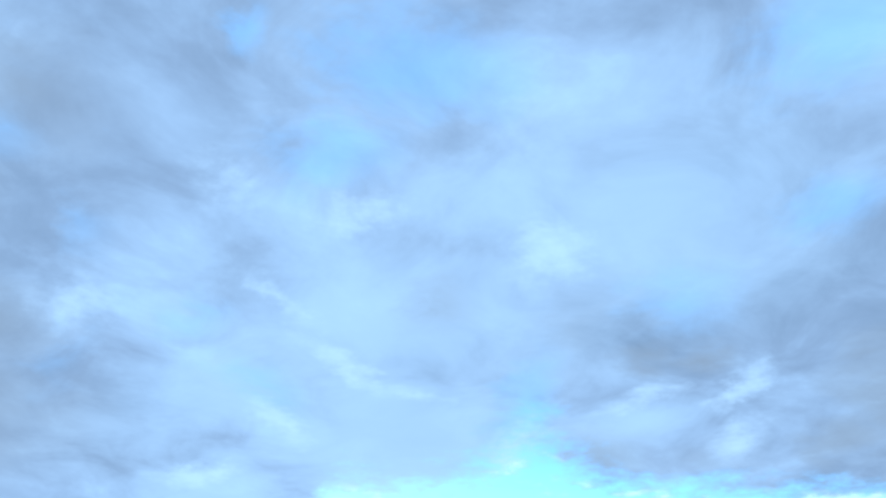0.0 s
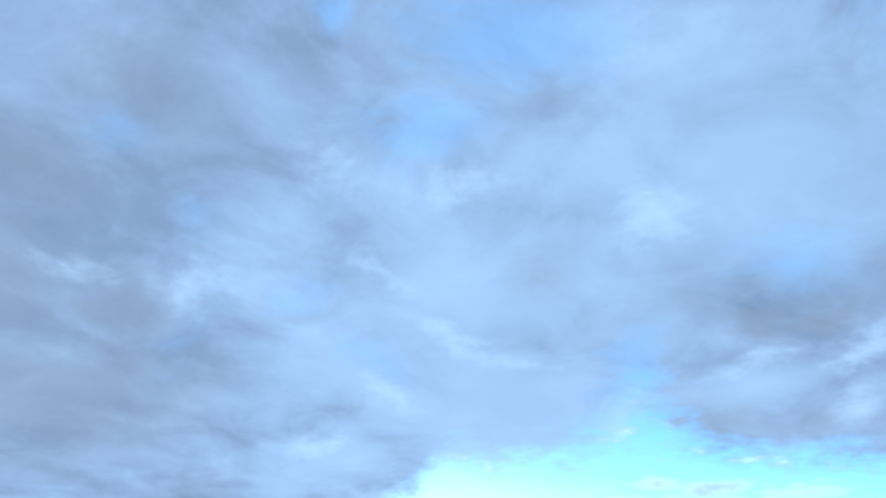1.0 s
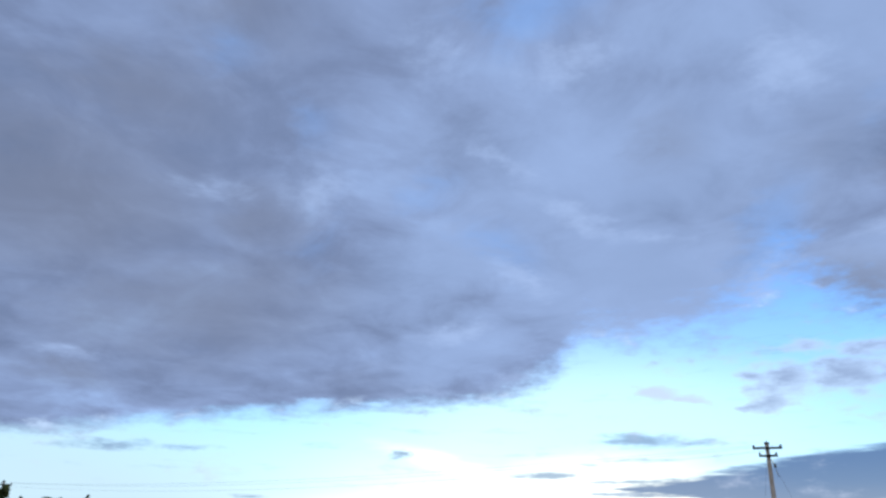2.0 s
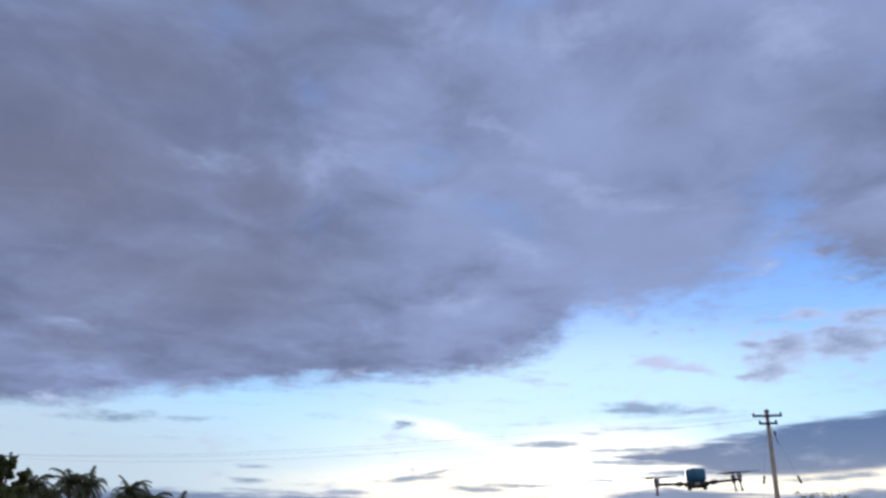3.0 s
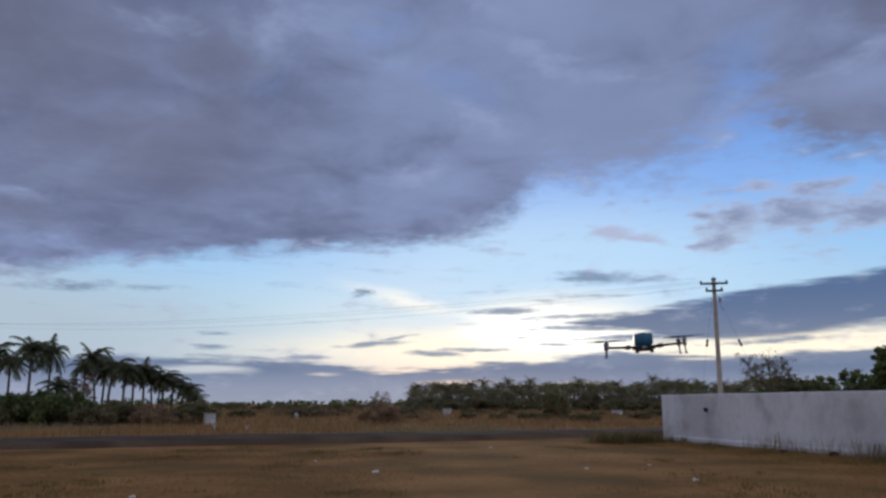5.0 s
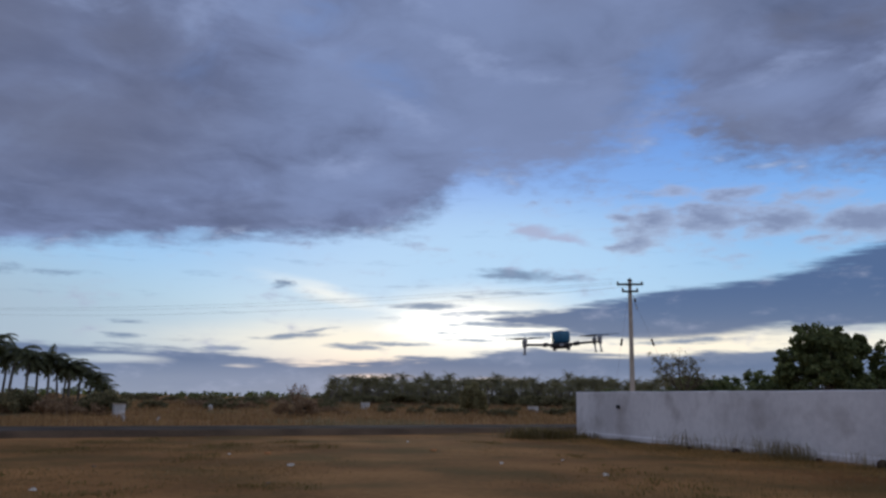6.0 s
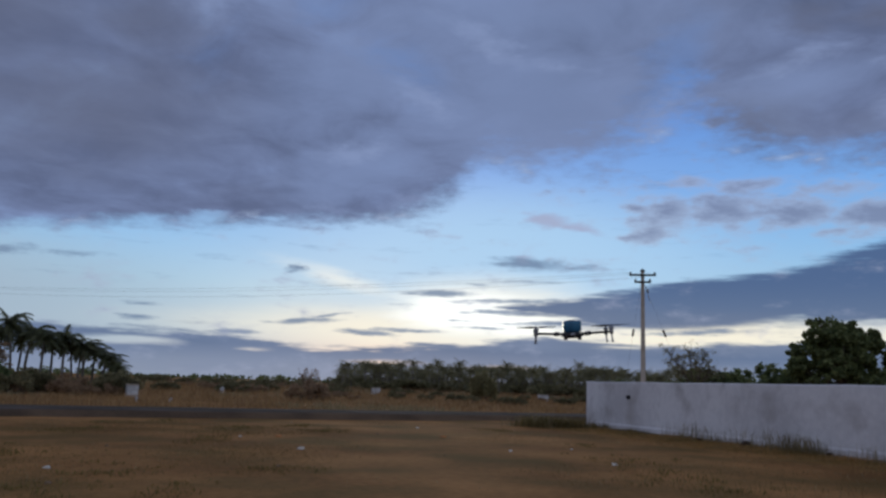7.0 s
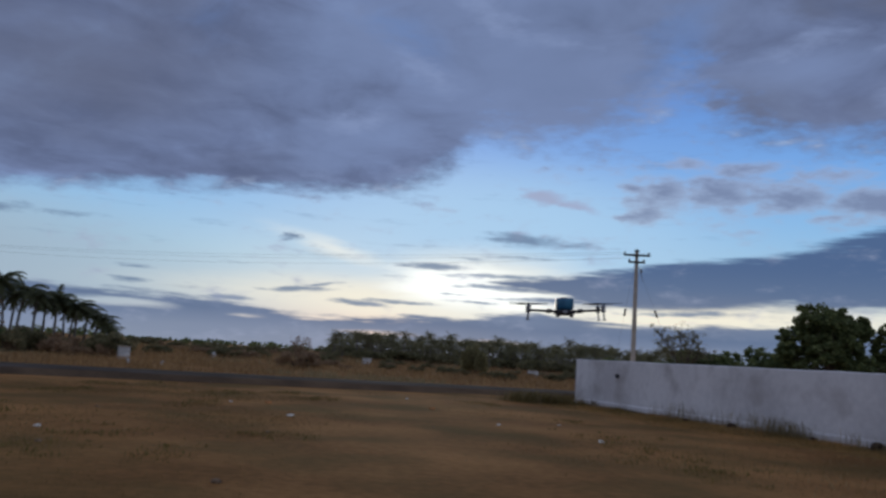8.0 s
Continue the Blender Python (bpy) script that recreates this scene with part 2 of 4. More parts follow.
# pale overcast added in the unseen sky behind the standpoint, to brighten the wall
back_fill = step(DY, 0.25, -0.5)
sky = blend(op("MULTIPLY", back_fill, 0.75), sky, lin(176, 182, 206))
bg = wn("ShaderNodeBackground")
feed(bg.inputs[0], sky)
bg.inputs[1].default_value = 1.0
WT.links.new(bg.outputs[0], wn("ShaderNodeOutputWorld").inputs[0])

sun = new("sun", bpy.data.lights.new("sun", "SUN"))
sun.data.energy, sun.data.angle, sun.data.color = 0.5, radians(12), (1.0, 0.86, 0.68)
sun.matrix_world = look((math.sin(radians(SUN_AZ)) * 90, math.cos(radians(SUN_AZ)) * 90, 90 * math.tan(radians(SUN_EL))), (0, 0, 0))


# ---- materials ----
def material(name, rough=0.8, metal=0.0, spec=0.3):
    m = bpy.data.materials.new(name)
    m.use_nodes = True
    b = m.node_tree.nodes["Principled BSDF"]
    b.inputs["Roughness"].default_value, b.inputs["Metallic"].default_value = rough, metal
    b.inputs["Specular IOR Level"].default_value = spec
    return m, m.node_tree, b


def mixed(name, dark, light, scale, rough=0.8, metal=0.0, bump=0.2, fine=12.0, contrast=(0.35, 0.65), stain=None, spec=0.3, vary=0.0):
    """Two tones by a coarse noise, a fine grain over it, relief, and where wanted a stain colour of its own pattern."""
    m, t, b = material(name, rough, metal, spec)
    N, L = t.nodes, t.links
    co = N.new("ShaderNodeTexCoord").outputs["Object"]
    a, f = N.new("ShaderNodeTexNoise"), N.new("ShaderNodeTexNoise")
    for n, s in ((a, scale), (f, scale * fine)):
        n.inputs["Scale"].default_value, n.inputs["Detail"].default_value = s, 6
        L.new(co, n.inputs["Vector"])
    r = N.new("ShaderNodeValToRGB")
    r.color_ramp.elements[0].position, r.color_ramp.elements[1].position = contrast
    r.color_ramp.elements[0].color, r.color_ramp.elements[1].color = (*dark, 1), (*light, 1)
    add = N.new("ShaderNodeMath")
    add.operation = "MULTIPLY_ADD"
    add.inputs[1].default_value = 0.35
    L.new(f.outputs[0], add.inputs[0])
    sub = N.new("ShaderNodeMath")
    sub.operation = "MULTIPLY_ADD"
    sub.inputs[1].default_value, sub.inputs[2].default_value = 1.0, -0.175
    L.new(a.outputs[0], sub.inputs[0]), L.new(sub.outputs[0], add.inputs[2]), L.new(add.outputs[0], r.inputs[0])
    col = r.outputs[0]
    if stain:
        colour, s, lo, hi, amount = stain
        sn = N.new("ShaderNodeTexNoise")
        sn.inputs["Scale"].default_value, sn.inputs["Detail"].default_value = s, 5
        L.new(co, sn.inputs["Vector"])
        mr = N.new("ShaderNodeMapRange")
        for i, v in ((1, lo), (2, hi), (3, 0.0), (4, amount)):
            mr.inputs[i].default_value = v
        L.new(sn.outputs[0], mr.inputs[0])
        mx = N.new("ShaderNodeMix")
        mx.data_type = "RGBA"
        L.new(mr.outputs[0], mx.inputs[0]), L.new(col, mx.inputs[6])
        mx.inputs[7].default_value = (*colour, 1)
        col = mx.outputs[2]
    if vary:
        oi, hs, mr = N.new("ShaderNodeObjectInfo"), N.new("ShaderNodeHueSaturation"), N.new("ShaderNodeMapRange")
        mr.inputs[3].default_value, mr.inputs[4].default_value = 1 - vary, 1 + vary
        L.new(oi.outputs["Random"], mr.inputs[0]), L.new(mr.outputs[0], hs.inputs["Value"]), L.new(col, hs.inputs["Color"])
        col = hs.outputs[0]
    L.new(col, b.inputs["Base Color"])
    if bump:
        bp = N.new("ShaderNodeBump")
        bp.inputs["Strength"].default_value, bp.inputs["Distance"].default_value = bump, 0.03
        L.new(f.outputs[0], bp.inputs["Height"]), L.new(bp.outputs[0], b.inputs["Normal"])
    return m


def leafy(name, dark, light, through_leaf=0.5):
    """Leaves: two greens told apart leaf by leaf, a little light let through."""
    m, t, b = material(name, 0.6, 0, 0.25)
    g, r = t.nodes.new("ShaderNodeNewGeometry"), t.nodes.new("ShaderNodeValToRGB")
    r.color_ramp.elements[0].color, r.color_ramp.elements[1].color = (*dark, 1), (*light, 1)
    thin, mix = t.nodes.new("ShaderNodeBsdfTranslucent"), t.nodes.new("ShaderNodeMixShader")
    mix.inputs[0].default_value = through_leaf
    t.links.new(g.outputs["Random Per Island"], r.inputs[0])
    t.links.new(r.outputs[0], b.inputs["Base Color"]), t.links.new(r.outputs[0], thin.inputs[0])
    t.links.new(b.outputs[0], mix.inputs[1]), t.links.new(thin.outputs[0], mix.inputs[2])
    t.links.new(mix.outputs[0], t.nodes["Material Output"].inputs[0])
    return m


EARTH = mixed("red_earth", (0.19, 0.093, 0.033), (0.41, 0.203, 0.073), 0.21, 0.95, bump=0.6, fine=26, spec=0.02,
              stain=((0.12, 0.086, 0.03), 0.3, 0.45, 0.64, 0.65))
ASPHALT = mixed("old_asphalt", (0.058, 0.047, 0.039), (0.1, 0.08, 0.066), 0.4, 1.0, fine=40, stain=((0.11, 0.075, 0.045), 0.25, 0.58, 0.75, 0.4), spec=0.03)
VERGE = mixed("verge_soil", (0.085, 0.058, 0.038), (0.16, 0.105, 0.064), 0.5, 1.0, fine=20, spec=0.03)
LIMEWASH = mixed("limewash", (0.63, 0.59, 0.57), (0.82, 0.775, 0.745), 0.35, 0.92, bump=0.35, fine=14,
                 stain=((0.42, 0.37, 0.34), 0.9, 0.52, 0.74, 0.65), spec=0.15)
CONCRETE = mixed("pole_concrete", (0.36, 0.295, 0.23), (0.52, 0.435, 0.35), 1.6, 0.9, bump=0.2, spec=0.15)
STEEL = mixed("galvanised_steel", (0.07, 0.068, 0.066), (0.14, 0.135, 0.13), 6, 0.7, 0.5, bump=0.05)
PORCELAIN = mixed("brown_porcelain", (0.05, 0.03, 0.022), (0.09, 0.05, 0.035), 8, 0.25, bump=0.0, spec=0.5)
WIRE = mixed("aluminium_wire", (0.12, 0.12, 0.125), (0.2, 0.2, 0.2), 3, 0.6, 0.6, bump=0.0)
BARK = mixed("bark", (0.09, 0.07, 0.05), (0.19, 0.155, 0.115), 3, 0.95, bump=0.5, spec=0.1, vary=0.2)
PALM_BARK = mixed("palm_bark", (0.14, 0.12, 0.10), (0.28, 0.245, 0.2), 4, 0.95, bump=0.4, spec=0.1, vary=0.2)
PALM_LEAF = leafy("palm_leaf", (0.06, 0.075, 0.036), (0.19, 0.19, 0.09))
TREE_LEAF = leafy("tree_leaf", (0.085, 0.11, 0.042), (0.25, 0.27, 0.1))
# far grove: paler than PALM_LEAF, distance haze put into the leaf colour
HAZED_GROVE_LEAF = leafy("hazed_grove_leaf", (0.15, 0.148, 0.07), (0.35, 0.3, 0.15))
SHRUB_LEAF = leafy("shrub_leaf", (0.14, 0.13, 0.062), (0.31, 0.26, 0.13))
DRY_LEAF = leafy("dry_leaf", (0.26, 0.165, 0.095), (0.44, 0.3, 0.17))
DRY_GRASS = leafy("dry_grass", (0.2, 0.115, 0.05), (0.46, 0.29, 0.13))
WALL_GRASS = leafy("wall_grass", (0.36, 0.2, 0.065), (0.62, 0.38, 0.14))
OLIVE_LEAF = leafy("olive_leaf", (0.19, 0.17, 0.075), (0.36, 0.31, 0.15))
GREEN_WEED = leafy("green_weed", (0.2, 0.165, 0.085), (0.4, 0.31, 0.16))
CLUMP_WEED = leafy("clump_weed", (0.13, 0.105, 0.036), (0.27, 0.19, 0.065))
FIELD_WEED = leafy("field_weed", (0.14, 0.095, 0.037), (0.26, 0.17, 0.068))
CARBON = mixed("carbon_fibre", (0.012, 0.012, 0.014), (0.03, 0.03, 0.034), 12, 0.4, bump=0.05, spec=0.5)
BLACK_PLASTIC = mixed("black_plastic", (0.016, 0.016, 0.018), (0.035, 0.035, 0.038), 9, 0.5, bump=0.05, spec=0.4)
TANK_BLUE = mixed("blue_tank", (0.012, 0.085, 0.17), (0.03, 0.15, 0.25), 5, 0.35, bump=0.02, spec=0.5)
MOTOR_GREY = mixed("motor_grey", (0.2, 0.2, 0.21), (0.42, 0.42, 0.43), 12, 0.4, 0.6, bump=0.02)
LITTER_WHITE = mixed("white_plastic", (0.66, 0.6, 0.52), (0.88, 0.83, 0.75), 6, 0.6, bump=0.2)
LITTER_ORANGE = mixed("orange_wrapper", (0.5, 0.2, 0.06), (0.65, 0.32, 0.12), 6, 0.5, bump=0.2)
PAINT_WHITE = mixed("chalky_white", (0.42, 0.41, 0.39), (0.68, 0.67, 0.65), 1.5, 0.85, bump=0.2, stain=((0.32, 0.26, 0.2), 1.2, 0.58, 0.75, 0.6))
RUBBLE = mixed("dark_rubble", (0.045, 0.03, 0.022), (0.12, 0.08, 0.055), 5, 0.95, bump=0.5, spec=0.1)
STONE = mixed("field_stone", (0.15, 0.1, 0.065), (0.32, 0.22, 0.14), 3, 0.95, bump=0.5, spec=0.1, vary=0.25)


# ---- mesh helpers ----
def mesh_of(bm, name, mat, smooth=False):
    me = bpy.data.meshes.new(name)
    bm.to_mesh(me), bm.free()
    me.materials.append(mat)
    if smooth:
        me.polygons.foreach_set("use_smooth", [True] * len(me.polygons))
    return me


def part(name, bm, mat=None, parent=None, label="", smooth=False):
    ob = new(name, mesh_of(bm, name, mat, smooth) if isinstance(bm, bmesh.types.BMesh) else bm)
    if parent:
        ob.parent = parent
    return tagged(ob, label)


def raw(name, verts, faces, mat):
    me = bpy.data.meshes.new(name)
    me.from_pydata([tuple(v) for v in verts], [], faces)
    me.materials.append(mat)
    return me


def box(bm, sx, sy, sz, m=None, bevel=0.0):
    made = bmesh.ops.create_cube(bm, size=1, matrix=(m or Matrix()) @ Matrix.Diagonal((sx, sy, sz, 1)))
    if bevel:
        edges = list({e for v in made["verts"] for e in v.link_edges})
        bmesh.ops.bevel(bm, geom=edges, offset=bevel, segments=2, affect="EDGES", profile=0.6)
    return bm


def lathe(bm, rings, m=None, seg=14):
    """A turned solid from (radius, height) rings."""
    m = m or Matrix()
    loops = [[bm.verts.new(m @ Vector((r * math.cos(2 * math.pi * k / seg), r * math.sin(2 * math.pi * k / seg), h))) for k in range(seg)] for r, h in rings]
    for a, b in zip(loops, loops[1:]):
        for k in range(seg):
            bm.faces.new((a[k], a[(k + 1) % seg], b[(k + 1) % seg], b[k]))
    bm.faces.new(loops[0][::-1]), bm.faces.new(loops[-1])
    return bm


def tube(bm, points, radii, seg=8):
    """A tapering tube along points."""
    pts = [Vector(p) for p in points]
    loops = []
    for i, p in enumerate(pts):
        way = (pts[min(i + 1, len(pts) - 1)] - pts[max(i - 1, 0)]).normalized()
        side = way.cross(Vector((0, 0, 1)) if abs(way.z) < 0.95 else Vector((1, 0, 0))).normalized()
        upw = side.cross(way)
        loops.append([bm.verts.new(p + radii[i] * (math.cos(2 * math.pi * k / seg) * side + math.sin(2 * math.pi * k / seg) * upw)) for k in range(seg)])
    for a, b in zip(loops, loops[1:]):
        for k in range(seg):
            bm.faces.new((a[k], a[(k + 1) % seg], b[(k + 1) % seg], b[k]))
    bm.faces.new(loops[0][::-1]), bm.faces.new(loops[-1])
    return bm


def thing(name, label, category, m=None, group="", kind=""):
    ob = new(name)
    ob.matrix_world = m or Matrix()
    return tagged(ob, label, category, group, kind)


def spot(az, dist, z=0.0):
    """A place on the ground by bearing in degrees and distance."""
    return Vector((dist * math.sin(radians(az)), dist * math.cos(radians(az)), z))


def swell(x, y):
    """Height of the ground: nearly level, with small hummocks."""
    d = math.hypot(x, y)
    k = min(1.0, d / 15) * 0.05
    return k * (noise.noise(Vector((x * 0.12, y * 0.12, 0))) + 0.4 * noise.noise(Vector((x * 0.5, y * 0.5, 3))))


ROAD_A, ROAD_B = Vector((-120, -17.7)), Vector((150, 111.9))
ROAD_WAY = (ROAD_B - ROAD_A).normalized()
ROAD_SIDE = Vector((-ROAD_WAY.y, ROAD_WAY.x))


def off_road(x, y):
    return (Vector((x, y)) - ROAD_A).dot(ROAD_SIDE)


# ---- ground, road ----
def build_ground():
    rings = [0.0, 2, 4, 6, 8, 10, 12, 14, 16, 18, 20, 22, 25, 28, 31, 34, 38, 42, 46, 50, 56, 62, 70, 80, 95, 115, 140, 180, 240, 350, 600, 1200, 2600, 4600]
    seg = 180
    verts, faces = [(0, 0, 0)], []
    for r in rings[1:]:
        for k in range(seg):
            a = 2 * math.pi * k / seg
            x, y = r * math.sin(a), r * math.cos(a)
            verts.append((x, y, swell(x, y)))
    for k in range(seg):
        faces.append((0, 1 + (k + 1) % seg, 1 + k))
    for i in range(len(rings) - 2):
        a, b = 1 + i * seg, 1 + (i + 1) * seg
        for k in range(seg):
            q = (k + 1) % seg
            faces.append((a + k, a + q, b + q, b + k))
    me = raw("ground", verts, faces, EARTH)
    me.polygons.foreach_set("use_smooth", [True] * len(me.polygons))
    tagged(new("ground", me), "bare red-brown earth with patches of dry grass", "ground", kind="structure")


def build_road():
    """A low raised carriageway with sloping soil shoulders."""
    profile = [(-2.7, -0.15), (-2.1, 0.18), (-1.8, 0.25), (0, 0.3), (1.8, 0.27), (2.1, 0.22), (3.2, -0.15)]
    n = 90
    road, verge = bmesh.new(), bmesh.new()
    for bm, cols in ((road, (2, 3, 4)), (verge, (0, 1, 2)), (verge, (4, 5, 6))):
        rows = []
        for i in range(n + 1):
            p = ROAD_A.lerp(ROAD_B, i / n)
            row = []
            for c in cols:
                o, h = profile[c]
                j = 0.0 if c == 3 else 0.18 * noise.noise(Vector((i * 0.9, c * 7.1, 0)))
                q = p + ROAD_SIDE * (o + j)
                row.append(bm.verts.new((q.x, q.y, h + 0.03 * noise.noise(Vector((i * 0.7, c, 5))))))
            rows.append(row)
        for a, b in zip(rows, rows[1:]):
            for k in range(len(cols) - 1):
                bm.faces.new((a[k + 1], a[k], b[k], b[k + 1]))
    ob = part("road", road, ASPHALT)
    tagged(ob, "narrow old asphalt road raised above the fields", "road", kind="structure")
    part("shoulder", verge, VERGE, ob, "sloping brown soil shoulder")


build_ground()
build_road()

# ---- boundary wall ----
WALL_C = Vector((9.45, 36.8))           # the corner
WALL_D = Vector((4.05, -16.6)).normalized()
WALL_N = Vector((-WALL_D.y, WALL_D.x))  # away from the standpoint


def wall_strip(name, start, way, length, side, label):
    """One plastered wall, its top and faces slightly uneven."""
    bm = bmesh.new()
    n = int(length / 0.5)
    rows = []
    for i in range(n + 1):
        d = length * i / n
        p = start + way * d
        top = 2.05 + 0.018 * noise.noise(Vector((d * 0.35, 0, len(name)))) + 0.012 * noise.noise(Vector((d * 2.1, 4, 0)))
        row = []
        for o, z in ((0.0, -0.2), (-0.035, 0.22), (0.0, 0.30), (0.0, 1.2), (0.0, top - 0.03), (0.03, top), (0.2, top), (0.23, top - 0.03), (0.23, -0.2)):
            w = 0.012 * noise.noise(Vector((d * 0.8, z * 1.4, 9))) if 0.1 < z < top - 0.04 else 0
            q = p + side * (o + w)
            row.append(bm.verts.new((q.x, q.y, z)))
        rows.append(row)
    for a, b in zip(rows, rows[1:]):
        for k in range(len(a) - 1):
            bm.faces.new((a[k], a[k + 1], b[k + 1], b[k]))
    bm.faces.new(rows[0][::-1]), bm.faces.new(rows[-1])
    bmesh.ops.recalc_face_normals(bm, faces=bm.faces)
    ob = part(name, bm, LIMEWASH)
    return tagged(ob, label, "wall", kind="structure")


wall_strip("wall_west", WALL_C, WALL_D, 34.0, WALL_N, "whitewashed plastered boundary wall with stained foot")
wall_strip("wall_north", WALL_C + WALL_N * 0.235, WALL_N, 30.0, WALL_D, "whitewashed return of the boundary wall")

drain = WALL_C + WALL_D * 3.75
bm = bmesh.new()
lathe(bm, [(0.075, -0.02), (0.085, -0.02), (0.085, 0.16), (0.06, 0.16), (0.06, 0.0), (0.055, -0.005)], seg=16)
pipe_pose = Matrix.Translation((drain.x - WALL_N.x * 0.05, drain.y - WALL_N.y * 0.05, 1.42)) @ Vector((-WALL_N.x, -WALL_N.y, 0)).to_track_quat("Z", "Y").to_matrix().to_4x4() @ Matrix.Translation((0, 0, -0.1))
outlet = part("drain_pipe", bm, BLACK_PLASTIC, label="short black drain pipe end in the white wall", smooth=True)
outlet.matrix_world = pipe_pose
tagged(outlet, category="pipe")


# ---- power poles and line ----
def pin_insulator(parent, x, z):
    bm = bmesh.new()
    lathe(bm, [(0.02, -0.02), (0.02, 0.02), (0.06, 0.03), (0.065, 0.07), (0.04, 0.08), (0.045, 0.11), (0.025, 0.13)], Matrix.Translation((x, 0, z)), 12)
    part("insulator", bm, PORCELAIN, parent, "brown porcelain pin insulator", smooth=True)


def build_pole(m, stays=True):
    pole = thing("utility_pole", "tall pale concrete utility pole with two steel crossarms", "utility pole", m, group="line poles")
    bm = bmesh.new()
    h = 8.25
    lo = [bm.verts.new((x, y, -0.3)) for x, y in ((-0.15, -0.1), (0.15, -0.1), (0.15, 0.1), (-0.15, 0.1))]
    hi = [bm.verts.new((x, y, h)) for x, y in ((-0.085, -0.07), (0.085, -0.07), (0.085, 0.07), (-0.085, 0.07))]
    for k in range(4):
        bm.faces.new((lo[k], lo[(k + 1) % 4], hi[(k + 1) % 4], hi[k]))
    bm.faces.new(lo[::-1]), bm.faces.new(hi)
    bmesh.ops.bevel(bm, geom=[e for e in bm.edges if abs(e.verts[0].co.z - e.verts[1].co.z) > 1], offset=0.02, segments=2, affect="EDGES")
    part("shaft", bm, CONCRETE, pole)
    for z, half in ((8.02, 0.70), (7.64, 0.44)):
        bm = bmesh.new()
        for y, zz, sy, sz in ((-0.105, 0, 0.012, 0.1), (-0.145, 0.045, 0.08, 0.012), (-0.145, -0.045, 0.08, 0.012)):
            box(bm, 2 * half, sy, sz, Matrix.Translation((0, y, z + zz)))
        arm = part("crossarm", bm, STEEL, pole, "grey steel channel crossarm")
        for x in (-half + 0.06, half - 0.06):
            pin_insulator(arm, x, z + 0.06)
        bm = bmesh.new()
        for y in (-0.115, 0.1):
            box(bm, 0.26, 0.02, 0.07, Matrix.Translation((0, y, z)), 0.005)
        for x in (-0.12, 0.12):
            tube(bm, [(x, -0.13, z), (x, 0.13, z)], [0.01, 0.01], 6)
        part("clamp", bm, STEEL, pole)
    bm = bmesh.new()
    box(bm, 0.24, 0.16, 0.12, Matrix.Translation((0, 0, h + 0.02)), 0.015)
    tube(bm, [(0, 0, h + 0.05), (0, 0, h + 0.16)], [0.03, 0.025], 8)
    part("pole_cap", bm, STEEL, pole, "dark steel cap bracket")
    bm = bmesh.new()
    tube(bm, [(0.1, -0.1, 7.45), (0.24, -0.12, 7.25), (0.26, -0.12, 6.95), (0.36, -0.1, 6.6)], [0.012] * 4, 6)
    lathe(bm, [(0.03, -0.1), (0.075, -0.07), (0.04, 0), (0.075, 0.05), (0.03, 0.1)], Matrix.Translation((0.25, -0.12, 7.16)), 10)
    part("jumper", bm, PORCELAIN, pole, "hanging jumper cable with dark insulator", smooth=True)
    if stays:
        for x, fx in ((-0.42, -1.25), (0.5, 3.1)):
            bm = bmesh.new()
            a, b = Vector((math.copysign(0.1, x), 0.1, 7.5)), Vector((fx, 0.4, 0.05))
            tube(bm, [a, a.lerp(b, 0.5), b], [0.0045] * 3, 5)
            stay = part("stay_wire", bm, WIRE, pole, "thin steel stay wire")
            bm = bmesh.new()
            c = a.lerp(b, 0.345)
            turn = (b - a).to_track_quat("Z", "Y").to_matrix().to_4x4()
            lathe(bm, [(0.02, -0.2), (0.07, -0.16), (0.05, 0), (0.07, 0.16), (0.02, 0.2)], Matrix.Translation(c) @ turn, 10)
            part("stay_insulator", bm, PORCELAIN, stay, "dark egg-shaped stay insulator", smooth=True)
    return pole


POLE_A, POLE_B, POLE_SIZE = spot(18.24, 40.5), spot(-31.5, 80.0), 0.92
build_pole(Matrix.Translation(POLE_A) @ pose(0, 0, 0, 0, 0.15, -14) @ Matrix.Scale(POLE_SIZE, 4))
build_pole(Matrix.Translation(POLE_B) @ pose(0, 0, 0, 0, 0, 18) @ Matrix.Diagonal((1, 1, 1.037, 1)), stays=False)
power_line = thing("power_line", "thin overhead wires slung between the poles", "overhead wire")
for k, (ox, oz) in enumerate(((-0.64, 8.17), (0.64, 8.17), (0.02, 7.9))):
    bm = bmesh.new()
    turn_a, turn_b = Matrix.Rotation(radians(-14), 3, "Z"), Matrix.Rotation(radians(18), 3, "Z")
    a = POLE_A + turn_a @ Vector((ox, -0.1, oz)) * POLE_SIZE
    b = POLE_B + turn_b @ Vector((ox, -0.1, oz + 0.3))
    pts = [a.lerp(b, i / 24) - Vector((0, 0, (0.75 + 0.12 * k) * 4 * (i / 24) * (1 - i / 24))) for i in range(25)]
    tube(bm, pts, [0.005] * 25, 5)
    part("conductor", bm, WIRE, power_line)


